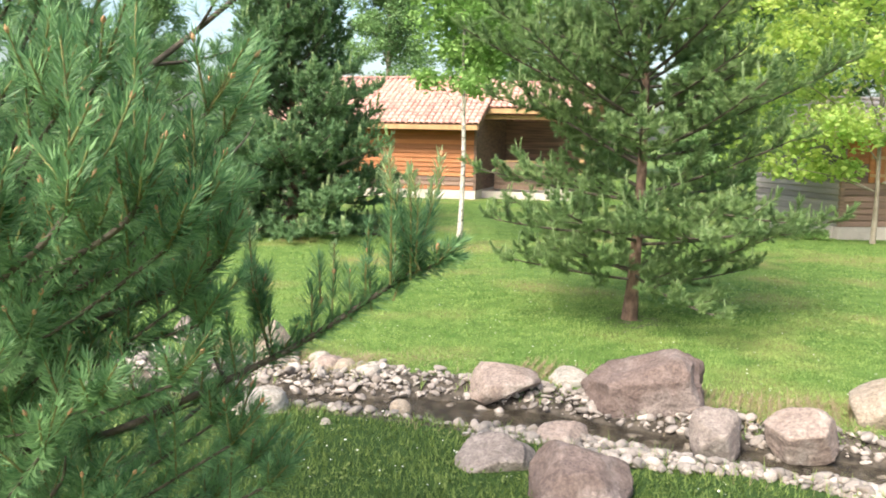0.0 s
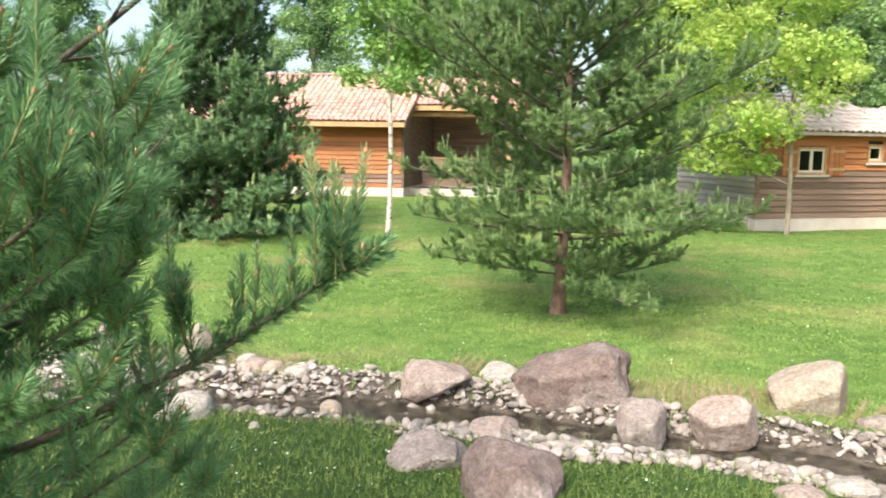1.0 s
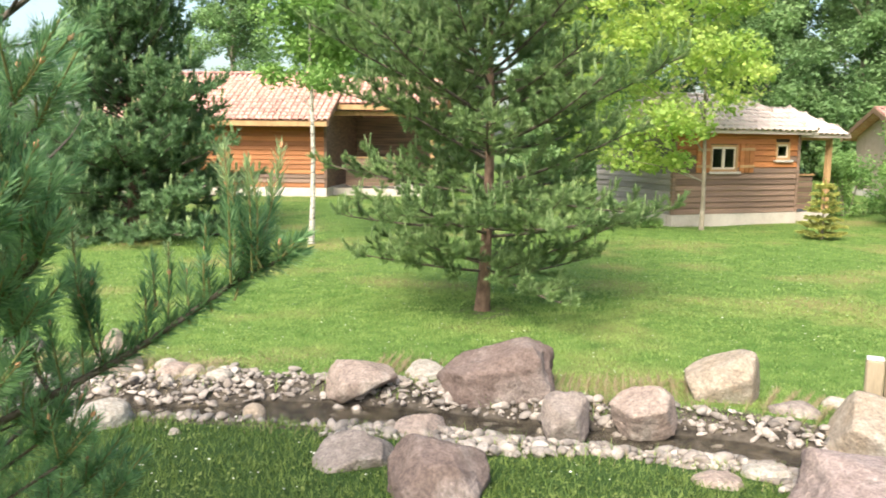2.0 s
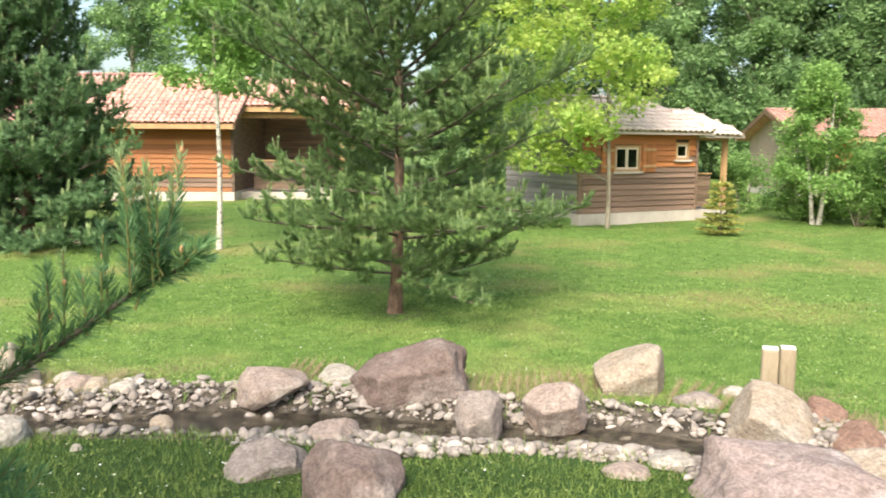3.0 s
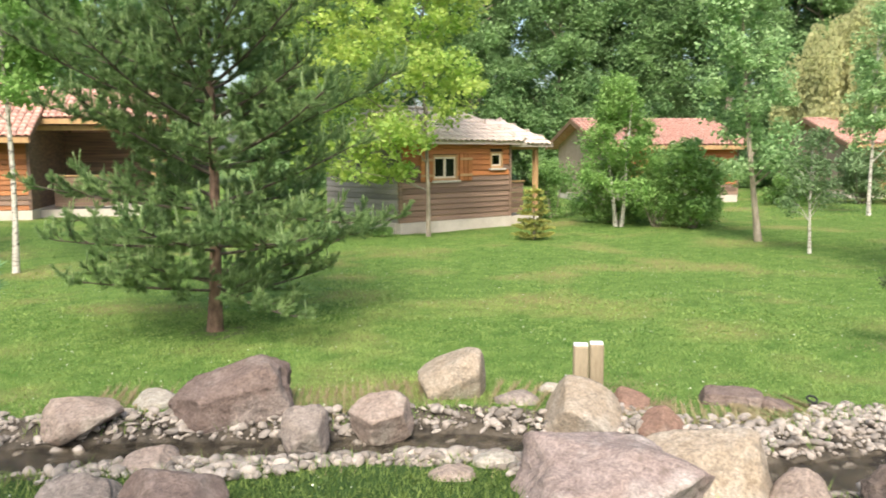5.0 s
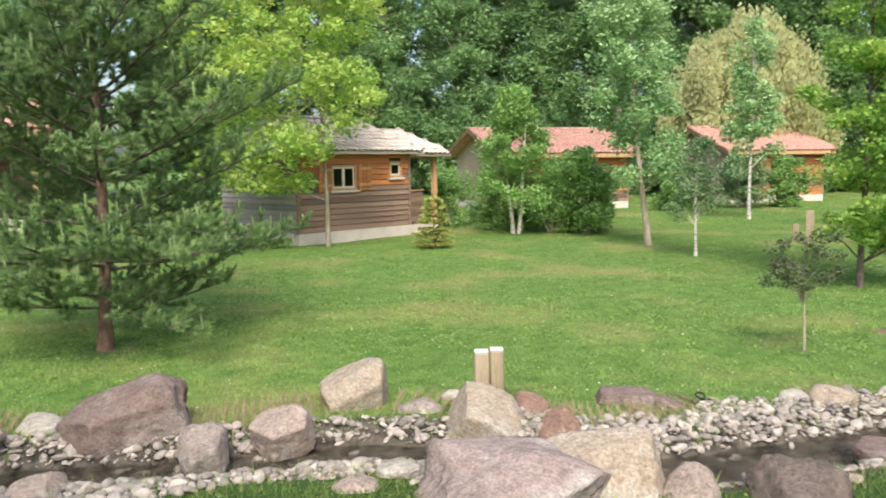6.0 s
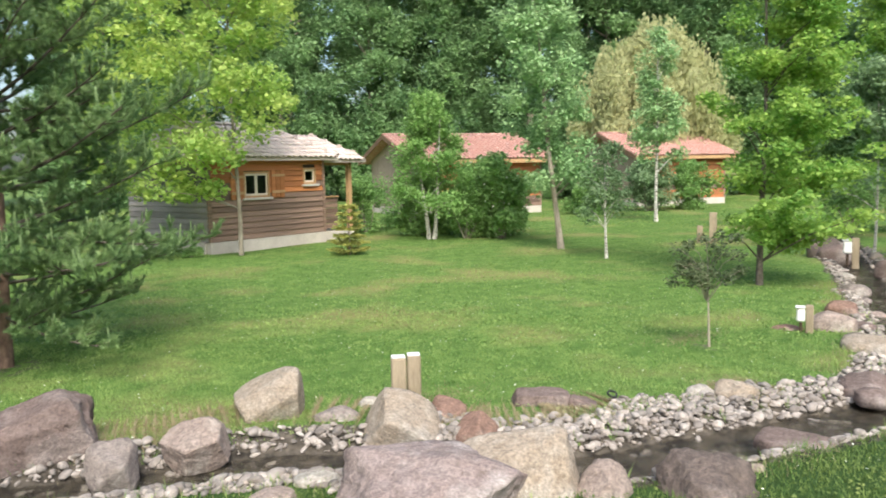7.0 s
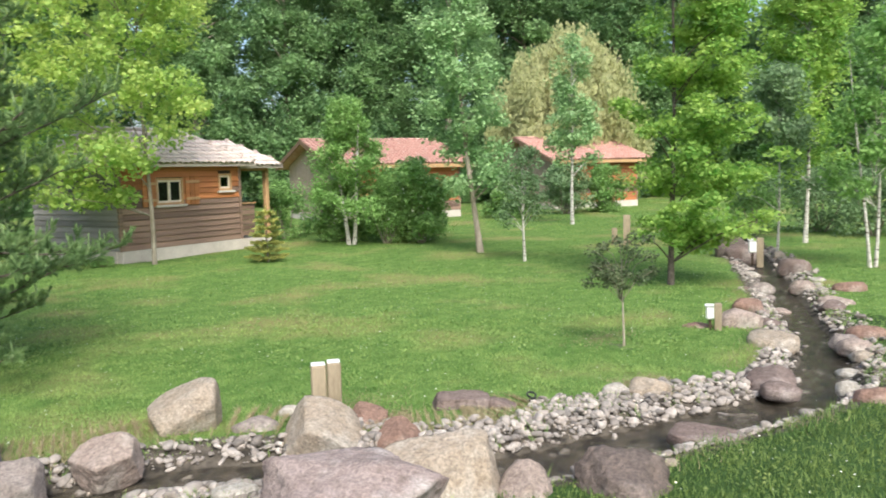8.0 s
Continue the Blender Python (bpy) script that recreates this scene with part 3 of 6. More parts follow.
def board_mesh(mat):
    if mat not in BOARD:
        bm = bmesh.new()
        # a wedge-sawn lap board, thick at its lower edge
        prof = [(0, 0), (-0.05, 0.004), (-0.052, 0.014), (-0.012, 0.165), (0, 0.165)]
        ends = [[bm.verts.new((x, y, z)) for y, z in prof] for x in (0, 1)]
        bm.faces.new(ends[0])
        bm.faces.new(ends[1][::-1])
        for k in range(5):
            bm.faces.new((ends[0][k], ends[1][k], ends[1][(k + 1) % 5], ends[0][(k + 1) % 5]))
        bmesh.ops.recalc_face_normals(bm, faces=bm.faces)
        me = bpy.data.meshes.new("board")
        bm.to_mesh(me)
        bm.free()
        me.materials.append(M[mat])
        BOARD[mat] = me
    return BOARD[mat]


def boarding(wall, m, length, z0, z1, holes, paint, rng):
    """Lap boards along local x on the face y = 0 of the pose m, cut round the openings."""
    z = z0
    while z < z1 - 0.05:
        spans = [(0.0, length)]
        for h in holes:
            if h[2] < z + 0.12 and h[3] > z + 0.03:
                spans = [s for a, b in spans for s in ((a, min(b, h[0])), (max(a, h[1]), b)) if s[1] - s[0] > 0.02]
        for a, b in spans:
            under("board", board_mesh(paint(z, rng)), wall, m=m @ pose(a, 0, z, rng.uniform(-0.6, 0.6)) @ Matrix.Diagonal((b - a, 1, min(1, (z1 - z) / 0.16), 1)))
        z += 0.142


def window(house, x0, x1, z0, z1, casements):
    w = under("window", None, house)
    d = 0.05
    part("window_frame", add_box(add_box(add_box(box(x0, x0 + d, -0.05, 0.07, z0, z1), x1 - d, x1, -0.05, 0.07, z0, z1), x0 + d, x1 - d, -0.05, 0.07, z1 - d, z1), x0 + d, x1 - d, -0.05, 0.07, z0, z0 + d), M["timber"], w)
    part("window_sill", box(x0 - 0.06, x1 + 0.06, -0.12, 0.02, z0 - 0.06, z0 - 0.004, bevel=0.008), M["concrete"], w, "pale window sill")
    n = casements
    step = (x1 - x0 - 2 * d) / n
    for k in range(n):
        a = x0 + d + k * step
        part("sash", add_box(add_box(add_box(box(a, a + 0.04, -0.02, 0.03, z0 + d, z1 - d), a + step - 0.04, a + step, -0.02, 0.03, z0 + d, z1 - d), a + 0.04, a + step - 0.04, -0.02, 0.03, z1 - d - 0.05, z1 - d), a + 0.04, a + step - 0.04, -0.02, 0.03, z0 + d, z0 + d + 0.05), M["sash"], w, "pale wooden window sash")
        g = part("pane", box(a + 0.04, a + step - 0.04, 0.0, 0.008, z0 + d + 0.05, z1 - d - 0.05), M["glass"], w)
        g.visible_shadow = False


def shutter(house, x0, x1, z0, z1):
    s = under("shutter", None, house, "open board shutter of orange-stained wood")
    n = 3
    for k in range(n):
        a, b = x0 + (x1 - x0) * k / n, x0 + (x1 - x0) * (k + 1) / n
        part("slat", box(a + 0.004, b - 0.004, -0.075, -0.045, z0, z1, bevel=0.004), M["boards_new"], s)
    for z in (z0 + 0.12, z1 - 0.18):
        part("batten", box(x0, x1, -0.098, -0.0752, z, z + 0.07, bevel=0.004), M["timber"], s)


def house_shell(h, L, D, zp, ze, holes, paint, side_mat, rng, side_boards=True):
    """Plinth, four walls, corner posts and the front and left boarding. Local x along the front, y to the back."""
    part("plinth", add_box(add_box(add_box(box(-0.02, L + 0.02, -0.05, 0.15, -0.25, zp), -0.02, L + 0.02, D - 0.15, D, -0.25, zp), -0.05, 0.15, 0.15, D - 0.15, -0.25, zp), L - 0.15, L + 0.02, 0.15, D - 0.15, -0.25, zp), M["concrete"], h, "pale concrete plinth")
    part("house_floor", box(0.15, L - 0.15, 0.15, D - 0.15, zp - 0.15, zp - 0.02), M["dark_wood"], h)
    front = part("wall", wall_core(0, L, 0, 0.12, zp, ze, holes), M["dark_wood"], h)
    part("wall", box(0, L, D - 0.12, D, zp, ze), M[side_mat], h)
    left = part("wall", box(0, 0.12, 0.12, D - 0.12, zp, ze), M[side_mat], h)
    part("wall", box(L - 0.12, L, 0.12, D - 0.12, zp, ze), M[side_mat], h)
    boarding(front, pose(0, -0.002, 0), L, zp + 0.005, ze, holes, paint, rng)
    if side_boards:
        boarding(left, pose(-0.002, D, 0, 0, 0, -90), D, zp + 0.005, ze, [], lambda z, r: side_mat, rng)
    for x in (-0.045, L - 0.05):
        part("corner_post", box(x, x + 0.09, -0.055, 0.035, zp, ze - 0.01, bevel=0.006), M["boards"], h)
    return front


def railing_porch(h, x0, x1, y0, y1, zp, zt):
    """An open porch: floor, posts, boarded parapet."""
    p = under("porch", None, h, "open wooden porch beside the room")
    part("porch_floor", box(x0, x1, y0, y1, -0.2, zp), M["concrete"], p)
    for x, y in ((x1 - 0.12, y0 + 0.05), (x1 - 0.12, y1 - 0.2)):
        part("post", box(x, x + 0.13, y, y + 0.13, zp, zt, bevel=0.008), M["timber"], p)
    part("beam", box(x0, x1, y0 + 0.04, y0 + 0.16, zt, zt + 0.14, bevel=0.006), M["timber"], p)
    n = 6
    for k in range(n):
        z = zp + 0.08 + k * 0.145
        part("parapet_board", box(x0 + (x1 - x0) * 0.12, x0 + (x1 - x0) * 0.62, y0 + 0.07, y0 + 0.095, z, z + 0.138, bevel=0.004), M["boards"], p)
    part("rail", box(x0 + (x1 - x0) * 0.1, x0 + (x1 - x0) * 0.64, y0 + 0.03, y0 + 0.14, zp + 0.96, zp + 1.0, bevel=0.006), M["timber"], p)


def hip_cabin():
    rng = random.Random(11)
    h = base("cabin", 8.95, 18.5, 0, 11.5, "small weathered wooden cabin with pale tiled roof and porch", "cabin")
    L, D, zp, ze = 3.82, 3.3, 0.29, 2.34
    holes = [(1.04, 1.87, 1.33, 1.98), (3.06, 3.52, 1.62, 2.06)]

    def paint(z, r):
        return "boards_new" if z > 1.66 or (z > 1.35 and r.random() < 0.45) else "boards"

    house_shell(h, L, D, zp, ze, holes, paint, "boards_grey", rng)
    window(h, *holes[0], 2)
    window(h, *holes[1], 1)
    shutter(h, 0.62, 1.02, 1.3, 2.0)
    shutter(h, 1.92, 2.36, 1.3, 2.02)
    roof = under("roof", None, h, "pale pinkish clay tile hip roof")
    o, zt = 0.32, 3.2
    e = ze - 0.02
    A, B, C, E_ = (-o, -o, e), (L + o, -o, e), (L + o, D + o, e), (-o, D + o, e)
    P, Q = (0.45, 1.6, zt), (3.15, 1.6, zt)
    faces = [(A, B, Q, P), (B, C, Q), (C, E_, P, Q), (E_, A, P)]
    bm = bmesh.new()
    for f in faces:
        slab(bm, f)
    part("roof_deck", bm, M["tile_pale"], roof)
    for k, f in enumerate(faces):
        roof_face(roof, f, "tile_pale", k == 0, rng)
    for a, b in ((P, Q), (A, P), (B, Q)):
        a, b = Vector(a), Vector(b)
        run = b - a
        for k in range(int(run.length / 0.33)):
            under("ridge_tile", TILE["tile_pale"], roof, m=Matrix.Translation(a + run * ((k + 0.1) * 0.33 / run.length) + Vector((0, 0, 0.03))) @ run.to_track_quat("Y", "Z").to_matrix().to_4x4() @ Matrix.Diagonal((1.15, 1, 1.15, 1)))
    # lower roof over the porch
    porch = under("porch_roof", None, h, "lower pale tiled roof over the porch")
    x0, x1, y0, y1, zlow, zhi = L - 0.1, L + 1.88, 0.1, 2.9, 2.26, 2.94
    A, B, C, E_ = (x0, y0, zlow), (x1, y0, zlow), (x1, y1, zlow), (x0, y1, zlow)
    P, Q = (x0, (y0 + y1) / 2, zhi), (x1 - 0.7, (y0 + y1) / 2, zhi)
    faces = [(A, B, Q, P), (B, C, Q), (C, E_, P, Q)]
    bm = bmesh.new()
    for f in faces:
        slab(bm, f)
    part("roof_deck", bm, M["tile_pale"], porch)
    for k, f in enumerate(faces):
        roof_face(porch, f, "tile_pale", k < 2, rng)
    railing_porch(h, L + 0.02, L + 1.58, 0.35, 2.7, zp - 0.05, 2.12)
    return h


def gable_house(x, y, z, rz, L, D, zp, ze, rise, label, tile, single, paint, side_mat, porch=0.0, seed=5, over=0.45):
    """A long low house with its ridge along the front; porch: metres of open porch to the right, its eave set back."""
    rng = random.Random(seed)
    h = base("house", x, y, z, rz, label, "house")
    house_shell(h, L, D, zp, ze, [], paint, side_mat, rng, side_boards=single)
    for xx in (0.0, L - 0.1):
        bm = bmesh.new()
        a = [bm.verts.new(c) for c in ((xx, 0.0, ze), (xx, D, ze), (xx, D / 2, ze + rise * 0.93))]
        b = [bm.verts.new((v.co.x + 0.1, v.co.y, v.co.z)) for v in a]
        bm.faces.new(a)
        bm.faces.new(b[::-1])
        for k in range(3):
            bm.faces.new((a[k], b[k], b[(k + 1) % 3], a[(k + 1) % 3]))
        bmesh.ops.recalc_face_normals(bm, faces=bm.faces)
        part("gable", bm, M[side_mat], h)
    s = rise / (D / 2)
    pieces = [(-over, L + (0.2 if porch else over), -over, ze - over * s + 0.1, ze + rise + 0.1)]
    if porch:
        pieces.append((L + 0.2, L + porch, 0.75, ze + 0.75 * s - 0.06, ze + rise - 0.06))
    for x0, x1, yf, zl, zr in pieces:
        roof = under("roof", None, h, "clay tile roof with a timber fascia")
        yb = D + over
        faces = [((x0, yf, zl), (x1, yf, zl), (x1, D / 2, zr), (x0, D / 2, zr)), ((x1, yb, ze - over * s + 0.1), (x0, yb, ze - over * s + 0.1), (x0, D / 2, zr), (x1, D / 2, zr))]
        bm = bmesh.new()
        for f in faces:
            slab(bm, f, 0.1)
        part("roof_deck", bm, M[tile], roof)
        part("fascia", box(x0, x1, yf - 0.03, yf - 0.002, zl - 0.17, zl - 0.015, bevel=0.004), M["timber"], roof, "light brown timber fascia board")
        for xa in (x0 - 0.045, x1 + 0.004):
            for f in ((yf, zl, D / 2, zr), (D / 2, zr, yb, ze - over * s + 0.1)):
                part("verge_board", slab(bmesh.new(), ((xa, f[0], f[1] + 0.03), (xa + 0.041, f[0], f[1] + 0.03), (xa + 0.041, f[2], f[3] + 0.03), (xa, f[2], f[3] + 0.03)), 0.19), M["verge"], roof, "brown timber verge board")
        roof_face(roof, faces[0], tile, single, rng)
        roof_face(roof, faces[1], tile, False, rng)
        for k in range(int((x1 - x0) / 0.36)):
            under("ridge_tile", TILE[tile], roof, m=pose(x0 + 0.38 + 0.36 * k, D / 2, zr, 0, 0, 90) @ Matrix.Diagonal((1.2, 1, 1.2, 1)))
    if porch:
        part("wall", box(L + 0.002, L + porch - 0.35, D - 0.12, D, zp, ze), M["boards"], h, "brown boarded wall at the back of the porch")
        railing_porch(h, L + 0.02, L + porch - 0.35, 0.95, D - 0.3, zp - 0.05, ze - 0.05)
    return h


def orange(z, r):
    return "boards_new" if z > 1.0 or r.random() < 0.3 else "boards"


hip_cabin()
gable_house(-5.35, 27.55, 0.2, -15, 6.6, 5.2, 0.3, 2.6, 1.25, "long orange wooden house with a pink clay tile roof", "tile_pink", True, orange, "boards", porch=3.6, seed=3, over=0.75)
gable_house(21.2, 25.3, 0, -17, 5.6, 5.6, 0.3, 2.35, 0.95, "wooden house with a beige gable wall behind shrubs", "tile_pink", False, orange, "render_wall", seed=7)
gable_house(32.3, 22.7, 0, -20, 4.9, 5.6, 0.3, 2.4, 1.0, "distant wooden house with a beige gable wall and tiled roof", "tile_pink", False, orange, "render_wall", seed=8)


# ---- rocks ----
def rock_mesh(w, d, h, seed, mat, facets=(), cuts=4, level=4, rough=0.1, sharp=16, sunk=0.28):
    """A worn boulder: a blocky ball trimmed by flat broken faces with rounded arrises, then roughened at four scales."""
    bm = bmesh.new()
    bmesh.ops.create_icosphere(bm, subdivisions=level, radius=1.0)
    rng = random.Random(seed)
    planes = [(Vector(n).normalized(), o) for n, o in facets]
    for _ in range(cuts):
        a, e = rng.uniform(0, 2 * math.pi), rng.uniform(-0.3, 1.2)
        planes.append((Vector((math.cos(a) * math.cos(e), math.sin(a) * math.cos(e), math.sin(e))), rng.uniform(0.8, 0.95)))
    off = Vector((rng.uniform(-50, 50), rng.uniform(-50, 50), rng.uniform(-50, 50)))
    q = float(sharp)
    for v in bm.verts:
        u = v.co.normalized()
        r0 = (abs(u.x) ** 2.7 + abs(u.y) ** 2.7 + abs(u.z) ** 2.7) ** (1 / 2.7)
        total = r0 ** q
        for n, o in planes:
            c = u.dot(n) / o
            if c > 0:
                total += c ** q
        p = u * total ** (-1 / q)
        ridge = 1 - 2.2 * abs(noise.noise(p * 2.3 - off))
        t = 4.5 * noise.noise(p * 1.3 + 2 * off) + 2.2 * p.z
        f = math.floor(t)
        ledge = (f + min(1.0, max(0.0, (t - f - 0.35) * 3.3))) / 4.5
        k = 0.85 * ledge - 0.4 * p.z + 0.75 * noise.noise(p * 1.15 + off) + 0.28 * ridge + 0.34 * noise.noise(p * 4.2 + off) + 0.2 * noise.noise(p * 9.5 + off) + 0.13 * noise.noise(p * 21 + off)
        v.co = p * (1 + rough * k)
    lo = [min(v.co[i] for v in bm.verts) for i in range(3)]
    hi = [max(v.co[i] for v in bm.verts) for i in range(3)]
    low = lo[2] + sunk * (hi[2] - lo[2])
    kx, ky, kz = w / (hi[0] - lo[0]), d / (hi[1] - lo[1]), h / (hi[2] - low)
    for v in bm.verts:
        v.co = ((v.co.x - (lo[0] + hi[0]) / 2) * kx, (v.co.y - (lo[1] + hi[1]) / 2) * ky, (v.co.z - low) * kz)
    me = bpy.data.meshes.new("boulder")
    bm.to_mesh(me)
    bm.free()
    me.polygons.foreach_set("use_smooth", [True] * len(me.polygons))
    me.materials.append(M[mat])
    return me


# x, y, width, height, turn, stone, seed, label, depth by width
BOULDERS = [
    (0.55, 6.55, 0.59, 0.25, -4, "rock_pink", 1, "flat pinkish boulder on the brook's bank", 0.7),
    (1.11, 6.79, 0.36, 0.17, -9, "rock_pale", 2, "pale flat stone on the lawn's edge", 0.8),
    (1.60, 6.24, 0.98, 0.50, -14, "rock_purple", 3, "big purple-brown boulder rising to one end", 0.46),
    (1.91, 5.46, 0.35, 0.27, -19, "rock_grey", 4, "grey-pink blocky boulder at the water's edge", 0.8),
    (2.47, 5.39, 0.49, 0.31, -24, "rock_pink", 5, "pinkish beige boulder at the water's edge", 0.75),
    (3.33, 5.86, 0.58, 0.45, -29, "rock_cream", 6, "smooth cream boulder with one broken face", 0.7),
    (3.71, 5.45, 0.40, 0.14, -34, "rock_grey", 7, "flat brown stone on the bank", 0.7),
    (4.12, 5.54, 0.24, 0.13, -36, "rock_pale", 8, "small pale stone on the bank", 0.8),
    (3.82, 4.76, 0.74, 0.36, -38, "rock_cream", 9, "cream pointed boulder with an ochre underside", 0.7),
    (4.38, 4.86, 0.32, 0.19, -60, "rock_red", 10, "brown sloping stone in grass", 0.9),
    (4.21, 4.34, 0.36, 0.22, -44, "rock_red", 11, "red-brown rounded boulder on the bank", 0.8),
    (5.15, 4.55, 0.53, 0.17, -48, "rock_purple", 12, "flat reddish slab on the lawn's edge", 0.5),
    (5.35, 4.25, 0.26, 0.14, -51, "rock_purple", 13, "small reddish slab on the lawn's edge", 0.7),
    (0.38, 4.98, 0.53, 0.23, -4, "rock_grey", 14, "grey and cream split boulder on the near bank", 0.7),
    (0.82, 4.47, 0.60, 0.355, -10, "rock_purple", 15, "rounded dusky purple boulder on the near bank", 0.85),
    (0.87, 5.46, 0.39, 0.16, -9, "rock_pink", 16, "low pinkish stone in the shallows", 0.8),
    (3.13, 3.57, 1.25, 0.365, -40, "rock_mauve", 17, "broad purple boulder on the near bank", 0.65),
    (3.66, 3.40, 0.84, 0.41, -46, "rock_cream", 18, "cream slab leaning beside the purple boulder", 0.55),
    (3.99, 2.98, 0.36, 0.24, -52, "rock_pink", 19, "pink pointed stone at the water", 0.8),
    (4.44, 2.56, 0.62, 0.28, -59, "rock_dark", 20, "dark brown boulder on the near bank", 0.75),
    (5.74, 2.63, 0.56, 0.10, -65, "rock_purple", 21, "flat wet slab in the brook", 0.6),
    (7.5, 2.84, 0.46, 0.19, -69, "rock_purple", 22, "reddish grey boulder at the brook's bend", 0.8),
    (7.28, 2.66, 0.36, 0.12, -69, "rock_purple", 23, "reddish wedge of stone at the bend", 0.9),
    (9.06, 3.42, 0.56, 0.19, -69, "rock_cream", 24, "flat cream stone beside the brook", 0.8),
    (9.91, 4.16, 0.55, 0.27, -67, "rock_pink", 25, "pinkish boulder beside the path lamp", 0.8),
    (10.95, 4.48, 0.44, 0.22, -67, "rock_red", 26, "reddish stone beside the brook", 0.8),
    (6.47, 3.49, 0.38, 0.2, -61, "rock_cream", 27, "flat cream stone on the gravel", 0.7),
    (10.06, 2.76, 0.46, 0.18, -74, "rock_red", 28, "brown boulder on the brook's side", 0.8),
    (7.45, 1.95, 0.34, 0.16, -75, "rock_red", 29, "brown stone on the near bank", 0.8),
    (9.41, 2.68, 0.39, 0.15, -74, "rock_pink", 30, "pinkish stone on the brook's side", 0.8),
    (9.62, 2.86, 0.31, 0.15, -73, "rock_grey", 31, "grey stone on the brook's side", 0.8),
    (17.12, 7.21, 0.75, 0.34, -67, "rock_purple", 32, "far boulders where the brook comes down", 0.8),
    (15.43, 5.50, 0.6, 0.28, -70, "rock_purple", 33, "dark stone beside the upper brook", 0.8),
    (13.41, 4.63, 0.45, 0.18, -71, "rock_pink", 34, "pinkish stone in the upper brook", 0.8),
    (13.58, 3.99, 0.52, 0.19, -73, "rock_red", 35, "reddish stone on the upper bank", 0.8),
    (12.94, 5.11, 0.42, 0.17, -68, "rock_grey", 36, "grey stone on the upper bank", 0.8),
    (-0.28, 6.02, 0.17, 0.12, 3, "rock_cream", 37, "small round stone in the water", 0.9),
    (-1.48, 7.29, 0.44, 0.42, 11, "rock_cream", 38, "upright cream boulder beyond the brook", 0.8),
    (-0.99, 7.13, 0.32, 0.15, 8, "rock_pink", 39, "pinkish stone on the far bank", 0.8),
    (-1.33, 5.96, 0.46, 0.22, 13, "rock_pale", 40, "pale stone on the near bank under the pine", 0.8),
    (-2.44, 8.01, 0.38, 0.29, 17, "rock_grey", 41, "greyish boulder beyond the brook", 0.8),
    (-0.58, 6.93, 0.16, 0.11, 5, "rock_pale", 42, "small pale stone on the far bank", 0.8),
    (-0.79, 5.66, 0.11, 0.09, 8, "rock_pale", 43, "small white stone in the grass", 0.8),
    (2.48, 4.34, 0.32, 0.11, -29, "rock_pink", 44, "flat pinkish stone on the near bank", 0.7),
    (2.84, 4.38, 0.34, 0.12, -33, "rock_pale", 45, "flat pale stone on the near bank", 0.7),
    (-1.09, 7.35, 0.22, 0.13, 9, "rock_pale", 46, "pale stone on the far bank", 0.8),
    (-0.82, 7.09, 0.25, 0.14, 7, "rock_cream", 47, "cream stone on the far bank", 0.8),
    (-0.61, 7.00, 0.24, 0.12, 5, "rock_pale", 48, "whitish stone on the far bank", 0.8),
    (6.32, 3.72, 0.3, 0.14, -60, "rock_pale", 49, "pale flat stone on the gravel", 0.8),
    (5.01, 2.53, 0.12, 0.09, -63, "rock_cream", 50, "small cream stone on the near bank", 0.8),
    (7.69, 2.23, 0.2, 0.12, -73, "rock_pale", 51, "pale stone in the brook", 0.8),
    (19.54, 8.28, 0.6, 0.16, -67, "rock_grey", 52, "far grey stone beside the brook", 0.8),
    (17.2, 7.5, 0.66, 0.5, -60, "rock_dark", 53, "flat dark stone laid on the boulders above the brook", 0.8),
    (9.55, 4.55, 0.42, 0.10, -66, "rock_red", 54, "low reddish stone in the lawn beside the path lamp", 0.7),
    (12.2, 3.75, 0.5, 0.16, -72, "rock_pink", 55, "pinkish slab on the upper bank", 0.7),
]
